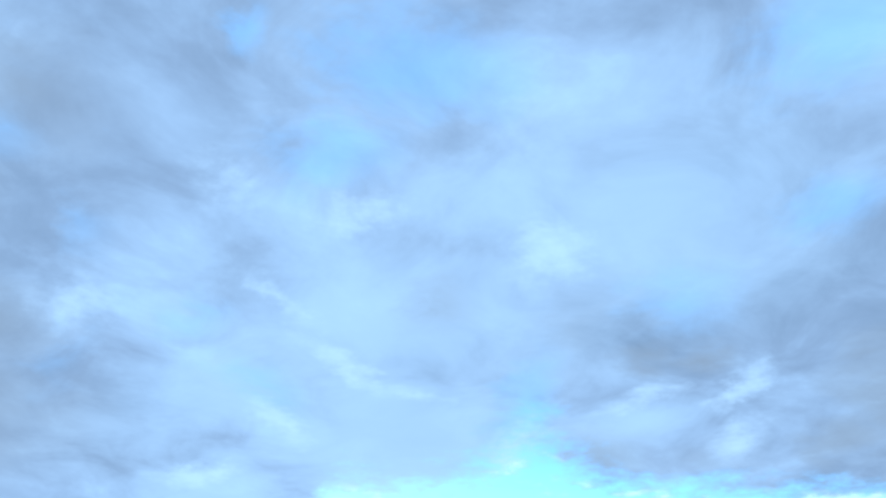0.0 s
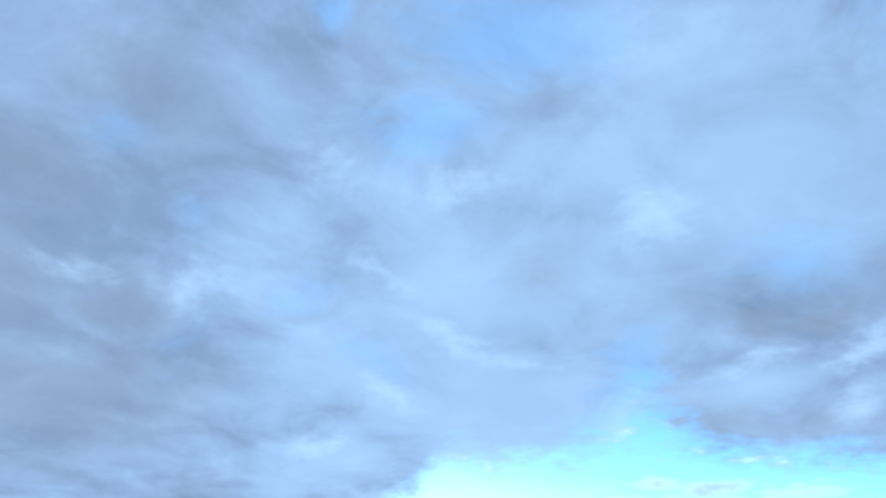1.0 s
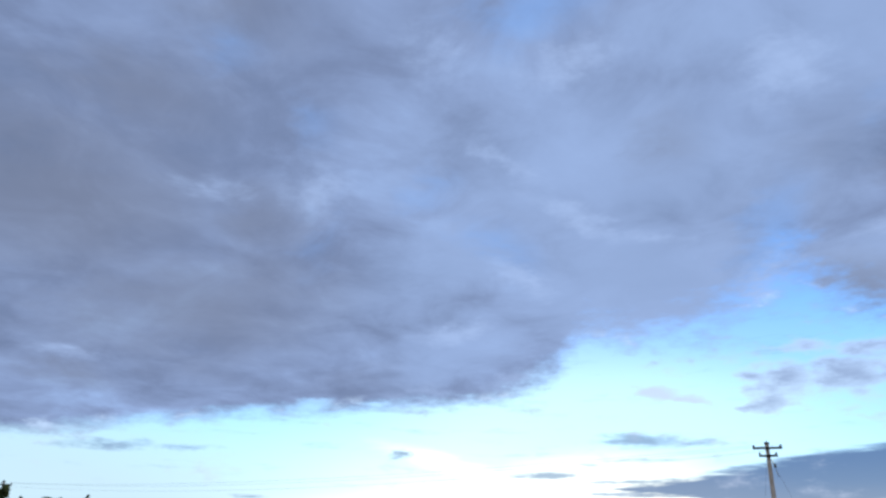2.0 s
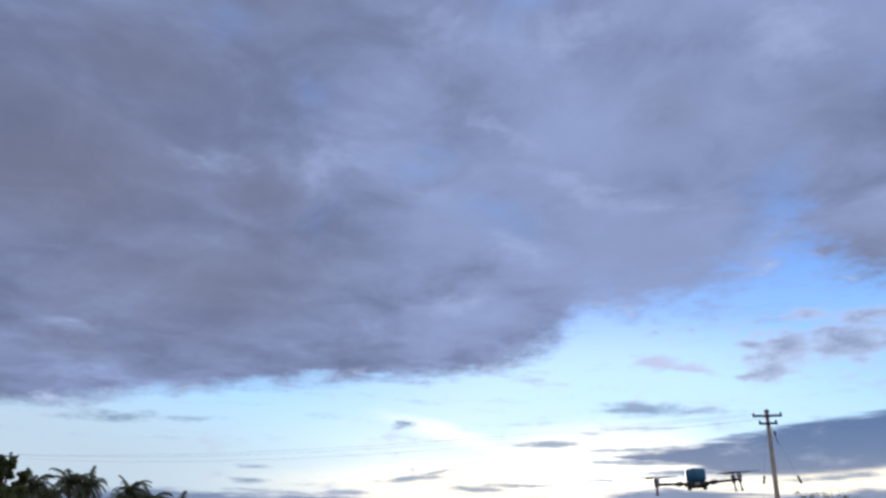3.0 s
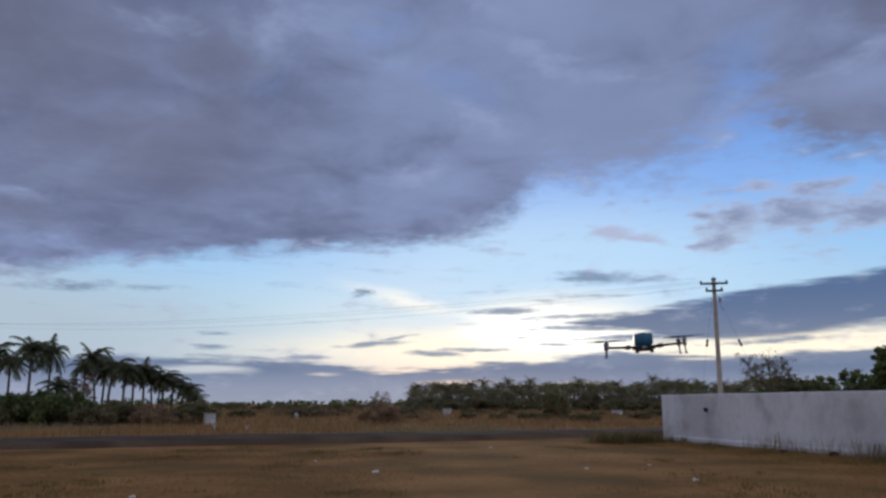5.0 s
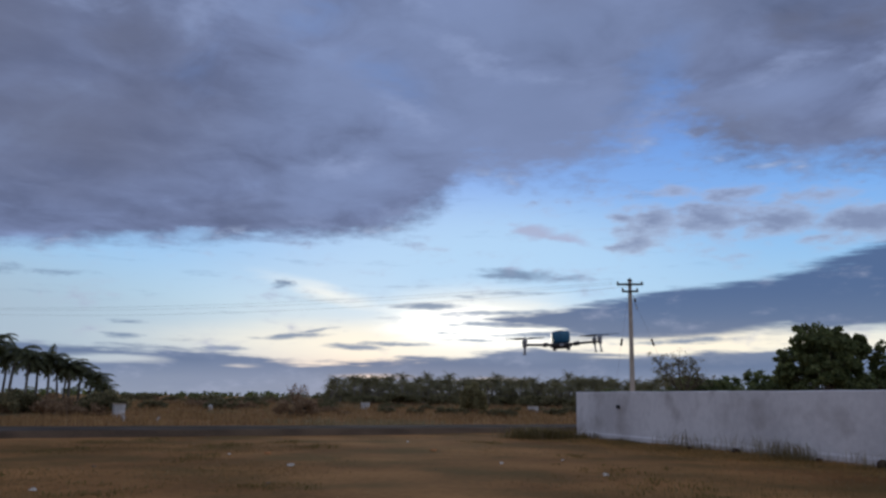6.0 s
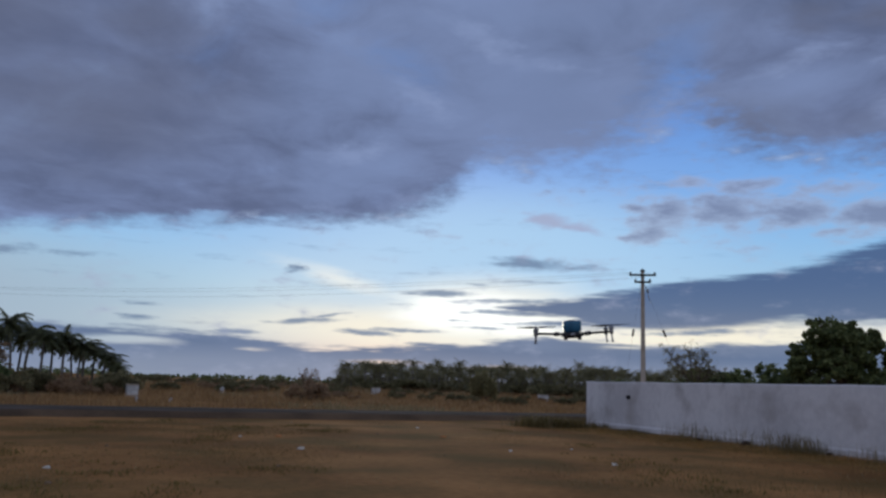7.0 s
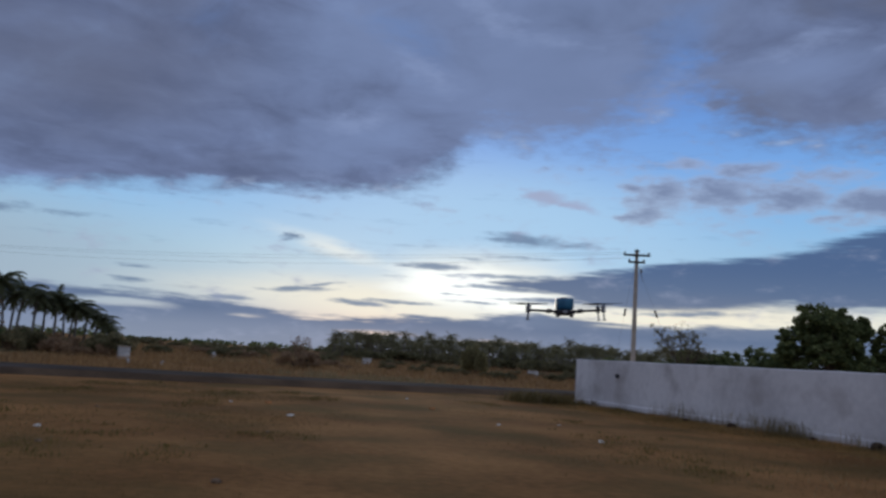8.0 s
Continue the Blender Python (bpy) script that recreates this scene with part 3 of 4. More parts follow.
# ---- drone ----
def build_drone(m):
    drone = thing("drone", "large quadcopter spraying drone with a blue tank, hovering", "drone", m)
    bm = bmesh.new()
    box(bm, 0.52, 0.62, 0.10, Matrix.Translation((0, 0, -0.09)), 0.025)
    box(bm, 0.40, 0.48, 0.05, Matrix.Translation((0, 0, -0.155)), 0.02)
    part("chassis", bm, BLACK_PLASTIC, drone, "flat black plastic chassis")
    bm = bmesh.new()
    box(bm, 0.43, 0.50, 0.29, Matrix.Translation((0, 0, 0.105)), 0.06)
    for v in bm.verts:
        k = 1.0 + 0.10 * (v.co.z - 0.0)
        v.co.x, v.co.y = v.co.x * k, v.co.y * k
    tank = part("tank", bm, TANK_BLUE, drone, "blue plastic spray tank", smooth=True)
    bm = bmesh.new()
    lathe(bm, [(0.075, 0.235), (0.08, 0.24), (0.08, 0.265), (0.07, 0.27)], seg=18)
    part("filler_cap", bm, BLACK_PLASTIC, tank, "black screw cap")
    bm = bmesh.new()
    box(bm, 0.20, 0.30, 0.14, Matrix.Translation((0, 0.22, 0.20)), 0.02)
    part("battery", bm, BLACK_PLASTIC, drone, "black battery pack behind the tank")
    bm = bmesh.new()
    box(bm, 0.12, 0.05, 0.07, Matrix.Translation((0, -0.33, -0.09)), 0.012)
    lathe(bm, [(0.02, 0), (0.026, 0.01), (0.026, 0.03), (0.018, 0.035)], Matrix.Translation((0, -0.355, -0.09)) @ pose(0, 0, 0, 90), 12)
    part("camera_module", bm, MOTOR_GREY, drone, "small grey nose camera")
    for x in (-0.17, 0.17):
        bm = bmesh.new()
        lathe(bm, [(0.035, -0.22), (0.05, -0.2), (0.05, -0.13), (0.03, -0.12)], Matrix.Translation((x, -0.12, 0)), 10)
        part("pump", bm, MOTOR_GREY, drone, "grey pump housing", smooth=True)
    for k, (sx, sy) in enumerate(((-1, -1), (1, -1), (1, 1), (-1, 1))):
        tip = Vector((0.89 * sx, 0.62 * sy, -0.045))
        root = Vector((0.22 * sx, 0.22 * sy, -0.075))
        bm = bmesh.new()
        tube(bm, [root, root.lerp(tip, 0.5), tip], [0.030, 0.027, 0.024], 10)
        lathe(bm, [(0.045, -0.05), (0.05, -0.04), (0.05, 0.04), (0.045, 0.05)], Matrix.Translation(root.lerp(tip, 0.24)) @ (tip - root).to_track_quat("Z", "Y").to_matrix().to_4x4(), 12)
        arm = part("arm", bm, CARBON, drone, "black carbon tube arm", smooth=True)
        bm = bmesh.new()
        lathe(bm, [(0.03, -0.06), (0.048, -0.05), (0.05, 0.03), (0.042, 0.045), (0.058, 0.05), (0.06, 0.10), (0.03, 0.125), (0.012, 0.13), (0.012, 0.17)], Matrix.Translation(tip), 16)
        part("motor", bm, MOTOR_GREY, arm, "grey brushless motor pod", smooth=True)
        bm = bmesh.new()
        c = tip + Vector((0, 0, 0.155))
        turn = Matrix.Translation(c) @ pose(0, 0, 0, 0, 0, (12, -28, 35, -8)[k])
        for side in (0, 180):
            t2 = turn @ pose(0, 0, 0, 0, 0, side)
            rows = []
            for i in range(9):
                s = i / 8
                x, chord, twist = 0.03 + 0.46 * s, 0.028 + 0.05 * math.sin(math.pi * min(1, s * 1.15 + 0.12)), radians(20 - 15 * s)
                up_, dn = [], []
                for q, th in ((-0.5, 0.0), (0.0, 0.006), (0.5, 0.0)):
                    y, z = q * chord * math.cos(twist), q * chord * math.sin(twist)
                    up_.append(bm.verts.new(t2 @ Vector((x, y, z + th + 0.002)))), dn.append(bm.verts.new(t2 @ Vector((x, y, z - 0.002))))
                rows.append(up_ + dn[::-1])
            for a, b in zip(rows, rows[1:]):
                for j in range(6):
                    bm.faces.new((a[j], a[(j + 1) % 6], b[(j + 1) % 6], b[j]))
            bm.faces.new(rows[0]), bm.faces.new(rows[-1][::-1])
        lathe(bm, [(0.03, -0.008), (0.035, 0.0), (0.02, 0.014)], Matrix.Translation(c), 12)
        bmesh.ops.recalc_face_normals(bm, faces=bm.faces)
        part("propeller", bm, CARBON, arm, "two-blade black propeller at rest")
        bm = bmesh.new()
        tube(bm, [tip + Vector((0, 0, -0.04)), tip + Vector((0.01 * sx, 0.01 * sy, -0.14)), tip + Vector((0.02 * sx, 0.02 * sy, -0.235))], [0.022, 0.017, 0.02], 8)
        lathe(bm, [(0.022, -0.25), (0.03, -0.245), (0.028, -0.21), (0.016, -0.2)], Matrix.Translation(tip + Vector((0.02 * sx, 0.02 * sy, 0))), 10)
        part("spray_nozzle", bm, MOTOR_GREY, arm, "grey spray nozzle and foot", smooth=True)
    return drone


drone_at = spot(13.38, 20.0, EYE + 20.0 * math.tan(radians(4.1)))
build_drone(Matrix.Translation(drone_at) @ pose(0, 0, 0, 3, -3.2, -10))


# ---- plants ----
def leaf_quads(centres, normals_seed, size, stretch=1.6):
    """One small folded leaf at each centre, turned at random."""
    rng = np.random.default_rng(normals_seed)
    n = len(centres)
    a = rng.normal(size=(n, 3))
    a /= np.linalg.norm(a, axis=1)[:, None]
    b = np.cross(a, rng.normal(size=(n, 3)))
    b /= np.linalg.norm(b, axis=1)[:, None]
    s = size * rng.uniform(0.6, 1.3, (n, 1))
    c = np.asarray(centres)
    v = np.stack([c - a * s * stretch * 0.5, c + b * s * 0.5, c + a * s * stretch * 0.5, c - b * s * 0.5], 1).reshape(-1, 3)
    f = np.arange(4 * n).reshape(-1, 4)
    return v.tolist(), f.tolist()


def clump_points(rng, centre, radius, n, flat=0.8):
    p = rng.normal(size=(n, 3))
    p /= np.linalg.norm(p, axis=1)[:, None]
    p *= (rng.uniform(0.25, 1.0, (n, 1)) ** 0.5) * radius
    p[:, 2] *= flat
    return p + np.asarray(centre)


def tree_meshes(seed, height, width, leaf, leaf_mat, clumps=70, per=110, leaf_size=0.28, base=0.28, clump=0.11, bias=(0, 0)):
    """Trunk with limbs, and a crown of many small leaves in uneven clumps at the limbs' ends."""
    rng = np.random.default_rng(seed)
    wood = bmesh.new()
    fork = height * base
    lean = Vector((rng.uniform(-0.3, 0.3), rng.uniform(-0.3, 0.3), 0))
    r0 = height * 0.028
    tube(wood, [(0, 0, -0.1), lean * 0.4 + Vector((0, 0, fork * 0.5)), lean + Vector((0, 0, fork))], [r0 * 1.25, r0, r0 * 0.85], 9)
    centres = []
    limbs = 9
    for k in range(limbs):
        ang = 2 * math.pi * (k / limbs) + rng.uniform(-0.3, 0.3)
        reach = width * 0.5 * rng.uniform(0.35, 0.92)
        top = fork + (height - fork) * rng.uniform(0.35, 0.93) * (1.0 - 0.35 * (reach / (width * 0.5)) ** 2)
        start = lean + Vector((0, 0, fork * rng.uniform(0.7, 1.0)))
        end = Vector((math.cos(ang) * reach + bias[0], math.sin(ang) * reach + bias[1], top))
        mid = start.lerp(end, 0.5) + Vector((rng.uniform(-0.3, 0.3), rng.uniform(-0.3, 0.3), 0.25))
        tube(wood, [start, mid, end], [r0 * 0.5, r0 * 0.3, r0 * 0.1], 6)
        centres += [end, mid.lerp(end, 0.55)]
        for _ in range(max(2, clumps // limbs)):
            q = mid.lerp(end, rng.uniform(0.2, 1.0))
            tip = q + Vector((rng.normal(0, width * 0.10), rng.normal(0, width * 0.10), rng.normal(0.15, height * 0.075)))
            tip.z = min(max(tip.z, fork * 0.6), height)
            tube(wood, [q, q.lerp(tip, 0.5) + Vector((0, 0, 0.08)), tip], [r0 * 0.13, r0 * 0.09, r0 * 0.04], 4)
            centres.append(tip)
    pts = [clump_points(rng, c, width * clump * rng.uniform(0.5, 1.25), int(per * rng.uniform(0.5, 1.3))) for c in centres]
    v, f = leaf_quads(np.concatenate(pts), seed + 1, leaf_size)
    return mesh_of(wood, "trunk", BARK, True), raw("crown", v, f, leaf_mat)


def plant(name, label, category, meshes, m, group=""):
    ob = thing(name, label, category, m, group)
    for n, me in zip(("trunk", "crown"), meshes):
        if me:
            part(n, me, None, ob)
    return ob


def palm_meshes(seed, height, frond=2.5, count=20, wind=0.35, rows=20, leaf=PALM_LEAF):
    """Coconut palm: a thin bowed stem and a head of arched feather leaves, pushed aside by the wind."""
    rng = np.random.default_rng(seed)
    stem = bmesh.new()
    bow = rng.uniform(-0.35, 0.6)
    pts = [(bow * (i / 7) ** 2, 0.2 * bow * math.sin(i / 7 * 2), height * i / 7 - 0.1) for i in range(8)]
    tube(stem, pts, [0.17 - 0.075 * (i / 7) ** 0.5 for i in range(8)], 8)
    head = Vector(pts[-1])
    verts, faces = [], []
    for k in range(count):
        ang = 2.4 * k + rng.uniform(-0.25, 0.25)
        rise = radians(min(59, -40 + 104 * ((k + 0.5) / count) ** 0.85 + rng.uniform(-9, 9)))
        length = frond * rng.uniform(0.8, 1.1)
        way = Vector((math.cos(ang) * math.cos(rise), math.sin(ang) * math.cos(rise), math.sin(rise)))
        p, spine = head.copy(), []
        for i in range(rows + 1):
            spine.append(p.copy())
            way = (way + Vector((wind * 0.07, 0, -0.045 - 0.075 * (i / rows))) * (20 / rows)).normalized()
            p = p + way * (length / rows)
        for i in range(1, rows):
            d = (spine[i + 1] - spine[i - 1]).normalized()
            side = d.cross(Vector((0, 0, 1)))
            side = side.normalized() if side.length > 0.01 else Vector((1, 0, 0))
            s = i / rows
            ll = length * (0.07 + 0.17 * math.sin(math.pi * min(1.0, 0.15 + 0.8 * s)))
            for sg in (-1, 1):
                tipv = spine[i] + (side * sg * 0.75 + d * 0.55 + Vector((0, 0, -0.3 - 0.35 * rng.random()))).normalized() * ll * rng.uniform(0.8, 1.15)
                w = d * 0.05
                j = len(verts)
                verts += [spine[i] - w, spine[i] + w, tipv + w * 0.3, tipv - w * 0.2]
                faces.append((j, j + 1, j + 2, j + 3))
        for i in range(0, rows, 2):
            j = len(verts)
            r = 0.028 * (1 - 0.8 * i / rows)
            a, b = spine[i], spine[min(i + 2, rows)]
            verts += [a + Vector((r, 0, r)), a - Vector((r, 0, r)), b - Vector((r, 0, r)) * 0.8, b + Vector((r, 0, r)) * 0.8]
            faces.append((j, j + 1, j + 2, j + 3))
    for k in range(7):
        # nuts below the head
        a = 2.4 * k
        cpt = head + Vector((0.2 * math.cos(a), 0.2 * math.sin(a), -0.22 - 0.05 * (k % 3)))
        j = len(verts)
        r = 0.11
        verts += [cpt + Vector(q) * r for q in ((1, 0, 0), (0, 1, 0), (-1, 0, 0), (0, -1, 0), (0, 0, 1.2), (0, 0, -1.2))]
        faces += [(j, j + 1, j + 4), (j + 1, j + 2, j + 4), (j + 2, j + 3, j + 4), (j + 3, j, j + 4), (j + 1, j, j + 5), (j + 2, j + 1, j + 5), (j + 3, j + 2, j + 5), (j, j + 3, j + 5)]
    return mesh_of(stem, "trunk", PALM_BARK, True), raw("crown", verts, faces, leaf)


def face_away(az):
    """Turn that keeps a thing's x axis across the line of sight."""
    return -az


PALM_NEAR = "tall coconut palm with wind-blown dark green fronds"
near_kinds = [palm_meshes(11 + k, h, 2.3, 27, 0.4, 24) for k, h in enumerate((6.0, 5.6, 5.2))]
short_palm = palm_meshes(21, 3.0, 2.0, 24, 0.2, 20)
for k, (az, dist, top_el, kind) in enumerate([
        (-31.2, 84, 3.5, 1), (-29.7, 84, 4.05, 0), (-27.85, 82, 4.3, 1), (-26.65, 83, 4.2, 2), (-24.7, 86, 3.2, 1), (-23.9, 82, 3.9, 0), (-23.2, 84, 3.35, 2), (-22.3, 80, 3.1, 1),
        (-20.95, 81, 3.1, 2), (-20.4, 84, 2.65, 0), (-19.8, 82, 2.6, 1), (-19.25, 85, 2.25, 0), (-18.7, 82, 1.95, 2), (-30.5, 80, 3.1, 2), (-29.0, 88, 3.4, 1), (-23.6, 87, 3.0, 1), (-21.7, 86, 2.6, 0), (-20.1, 88, 2.3, 2)]):
    want = EYE + dist * math.tan(radians(top_el - 0.2)) - 0.9
    own = (6.0, 5.6, 5.2)[kind]
    s = want / own
    w = (1.0, 0.9, 1.1, 0.95)[k % 4]
    plant("coconut_palm", PALM_NEAR, "palm tree", near_kinds[kind], Matrix.Translation(spot(az, dist)) @ pose(0, 0, 0, 0, (2, -3, 1, 4)[k % 4], face_away(az) + (0, 40, -55, 95, 20)[k % 5]) @ Matrix.Diagonal((w, w, s, 1)), "palms by the road")
for az, dist, s in ((-26.45, 74, 1.05), (-17.9, 80, 0.72), (-18.35, 84, 0.85)):
    plant("coconut_palm", "young coconut palm with low spreading fronds", "palm tree", short_palm, Matrix.Translation(spot(az, dist)) @ Matrix.Diagonal((s, s, s, 1)), "palms by the road")

# broad-leaved trees
def dome_tree_meshes(seed, height, width, leaf_mat, lobes=44, leaf_size=0.25):
    """A spreading tree: a short trunk, limbs to every side, and a crown of separate leafy lobes with gaps between them."""
    rng = np.random.default_rng(seed)
    wood = bmesh.new()
    fork, waist = height * 0.16, height * 0.42
    r0 = height * 0.03
    tube(wood, [(0, 0, -0.1), (0.1, 0, fork * 0.5), (0, 0.1, fork)], [r0 * 1.3, r0, r0 * 0.9], 9)
    pts = []
    for k in range(lobes):
        inner = k % 4 == 3
        ang = 2.4 * k + rng.uniform(-0.4, 0.4)
        rise = radians(-24 + 106 * ((k + 0.5) / lobes) ** 0.95 + rng.uniform(-9, 9))
        out = rng.uniform(0.3, 0.6) if inner else rng.uniform(0.74, 1.08)
        lobe = width * rng.uniform(0.06, 0.115)
        c = Vector(((width / 2 - lobe) * math.cos(rise) * math.cos(ang) * out, (width / 2 - lobe) * math.cos(rise) * math.sin(ang) * out,
                    waist + (height - waist - lobe * 0.8) * math.sin(rise) * out))
        c.z = max(c.z, lobe * 0.9)
        start = Vector((0, 0, fork * rng.uniform(0.75, 1.0)))
        mid = start.lerp(c, 0.5) + Vector((rng.uniform(-0.3, 0.3), rng.uniform(-0.3, 0.3), 0.3))
        tube(wood, [start, mid, c], [r0 * 0.42, r0 * 0.24, r0 * 0.07], 6)
        for _ in range(10):
            tip = c + Vector(rng.normal(0, 1, 3)).normalized() * lobe * rng.uniform(0.35, 1.0)
            tip.z = c.z + (tip.z - c.z) * 0.8
            tube(wood, [c, c.lerp(tip, 0.5) + Vector((0, 0, 0.05)), tip], [r0 * 0.06, r0 * 0.05, r0 * 0.03], 3)
            pts.append(clump_points(rng, tip, lobe * rng.uniform(0.25, 0.5), int(rng.uniform(28, 60))))
    v, f = leaf_quads(np.concatenate(pts), seed + 1, leaf_size)
    return mesh_of(wood, "trunk", BARK, True), raw("crown", v, f, leaf_mat)


for az, dist, h, w, seed in ((28.2, 84, 4.3, 6.0, 61), (34.4, 84, 5.0, 7.5, 64), (37.2, 86, 4.6, 7.0, 66)):
    plant("broadleaf_tree", "smaller spreading green tree beside the large tree", "tree", dome_tree_meshes(seed, h, w, TREE_LEAF, 46), Matrix.Translation(spot(az, dist)), "trees behind the wall")
plant("broadleaf_tree", "large dark green tree with a dense lobed crown", "tree", dome_tree_meshes(43, 9.1, 10.6, TREE_LEAF, 74), Matrix.Translation(spot(30.9, 80)))
plant("broadleaf_tree", "dense dark tree standing beside the coconut palms", "tree", dome_tree_meshes(47, 9.2, 8.6, TREE_LEAF, 80), Matrix.Translation(spot(-33.2, 76)))
plant("sparse_tree", "thin half-bare tree with wispy brown-green twigs", "tree",
      tree_meshes(52, 8.0, 6.6, 0.2, SHRUB_LEAF, 190, 15, 0.1, 0.22, 0.045), Matrix.Translation(spot(21.6, 82)))
plant("bare_tree", "small leafless reddish-brown tree in the dry field", "tree",
      tree_meshes(55, 3.1, 2.2, 0.15, DRY_LEAF, 70, 14, 0.07, 0.2, 0.09, bias=(0.5, 0)), Matrix.Translation(spot(-5.45, 72)))
plant("bare_tree", "small leafless brown tree behind the dry thicket", "tree",
      tree_meshes(58, 4.6, 2.6, 0.15, DRY_LEAF, 40, 18, 0.13, 0.2, 0.10), Matrix.Translation(spot(-24.9, 74)))


def shrub_meshes(seed, height, width, mat, n=26, per=90, size=0.2):
    rng = np.random.default_rng(seed)
    wood = bmesh.new()
    pts = []
    for k in range(n):
        a, r = rng.uniform(0, 2 * math.pi), width * 0.5 * math.sqrt(rng.random())
        top = Vector((r * math.cos(a), r * math.sin(a), height * rng.uniform(0.25, 0.88) * (1 - 0.4 * (2 * r / width) ** 2)))
        tube(wood, [(top.x * 0.25, top.y * 0.25, -0.1), top * 0.6 + Vector((0, 0, 0.05)), top], [0.03, 0.02, 0.008], 4)
        pts.append(clump_points(rng, top, width * rng.uniform(0.09, 0.17), int(per * rng.uniform(0.6, 1.3)), 0.85))
    v, f = leaf_quads(np.concatenate(pts), seed + 1, size)
    return mesh_of(wood, "trunk", BARK, True), raw("crown", v, f, mat)


green_shrubs = [shrub_meshes(70 + k, 2.4, 3.6, SHRUB_LEAF) for k in range(3)]
dark_shrubs = [shrub_meshes(80 + k, 2.6, 4.0, TREE_LEAF) for k in range(2)]
grove_shrubs = [shrub_meshes(100 + k, 2.6, 4.0, HAZED_GROVE_LEAF) for k in range(2)]
dry_shrubs = [shrub_meshes(90 + k, 1.8, 3.2, DRY_LEAF, 22, 60, 0.16) for k in range(3)]
plant("shrub", "rounded olive-green bush alone in the dry field", "bush", shrub_meshes(77, 2.4, 3.6, OLIVE_LEAF, 30, 110), Matrix.Translation(spot(7.2, 98)) @ Matrix.Diagonal((0.9, 0.9, 1.5, 1)), "field bushes")
plant("shrub", "reddish dry bush round the leafless tree", "bush", shrub_meshes(78, 1.8, 3.2, DRY_LEAF, 34, 80, 0.13), Matrix.Translation(spot(-5.1, 70)) @ Matrix.Diagonal((1.1, 1.1, 0.95, 1)), "field bushes")
for az in (29.6, 30.6, 31.6, 32.6):
    plant("shrub", "dark bushy undergrowth behind the white wall", "bush", dark_shrubs[0], Matrix.Translation(spot(az, 84)) @ Matrix.Diagonal((1.3, 1.3, 1.5, 1)), "hedge bushes")
rng = np.random.default_rng(5)
for k in range(48):
    # thicket under the palms
    az = -35 + 17.5 * (k + rng.random()) / 48
    dark = -29.5 < az < -25.0 or az < -31
    src = dark_shrubs[k % 2] if dark else (green_shrubs, dry_shrubs)[int(rng.random() < 0.5)][k % 3]
    s = rng.uniform(0.8, 1.2) if dark else rng.uniform(0.5, 1.0)
    plant("shrub", "dense dark thicket bush under the palms" if dark else "scrubby bush in the dry thicket", "bush", src,
          Matrix.Translation(spot(az, rng.uniform(66, 82))) @ pose(0, 0, 0, 0, 0, rng.uniform(0, 360)) @ Matrix.Diagonal((s, s, s * (1.0 if dark else 0.9), 1)), "thicket bushes")
for k in range(76):
    # low bushes scattered over the far field
    az, dist = (rng.uniform(-19, -2), rng.uniform(85, 240)) if k < 50 else (rng.uniform(-3, 15), rng.uniform(75, 150))
    s = rng.uniform(0.5, 0.85) * (0.8 + dist / 400) * (1.0 if k < 50 else 0.6)
    plant("shrub", "low scrub bush in the dry field", "bush", (green_shrubs, dry_shrubs, green_shrubs)[k % 3][k % 3],
          Matrix.Translation(spot(az, dist)) @ pose(0, 0, 0, 0, 0, rng.uniform(0, 360)) @ Matrix.Diagonal((s * 1.3, s * 1.3, s * 0.8, 1)), "field bushes")
for k in range(40):
    # hedge and low trees behind the boundary wall
    az = 17 + 27 * (k + rng.random()) / 40
    tall = 1.6 if 27 < az < 33 else 2.0 if az > 22.5 else 1.4
    s = rng.uniform(0.8, 1.1) * tall
    plant("shrub", "dark bushy undergrowth behind the white wall", "bush", dark_shrubs[k % 2],
          Matrix.Translation(spot(az, rng.uniform(86, 115))) @ pose(0, 0, 0, 0, 0, rng.uniform(0, 360)) @ Matrix.Diagonal((s * 1.3, s * 1.3, s, 1)), "hedge bushes")

# the palm grove across the field
grove_kinds = [palm_meshes(31 + k, 5.6 + 0.4 * k, 2.3, 24, 0.25, 12, HAZED_GROVE_LEAF) for k in range(4)]
for k in range(260):
    az = -2.9 + 24 * (k + rng.random()) / 260
    dist = rng.uniform(175, 235)
    want = EYE + dist * math.tan(radians(1.3 + 0.008 * az + rng.uniform(-0.7, 0.22) + (0.28 if k % 9 == 0 else 0))) - 0.7
    j = k % 4
    s = want / (5.6 + 0.4 * j)
    plant("coconut_palm", "coconut palm in the dense far grove", "palm tree", grove_kinds[j],
          Matrix.Translation(spot(az, dist)) @ pose(0, 0, 0, 0, 0, rng.uniform(0, 360)) @ Matrix.Diagonal((1.1, 1.1, s, 1)), "grove palms")
for k in range(110):
    az = -3.0 + 24 * (k + rng.random()) / 110
    s = rng.uniform(0.9, 1.35)
    plant("shrub", "dark undergrowth bush below the far palm grove", "bush", grove_shrubs[k % 2] if rng.random() < 0.6 else green_shrubs[k % 3],
          Matrix.Translation(spot(az, rng.uniform(166, 200) if k % 2 else rng.uniform(205, 245))) @ pose(0, 0, 0, 0, 0, rng.uniform(0, 360)) @ Matrix.Diagonal((s * 1.6, s * 1.6, s * (0.9 if k % 2 else 1.35), 1)), "grove bushes")


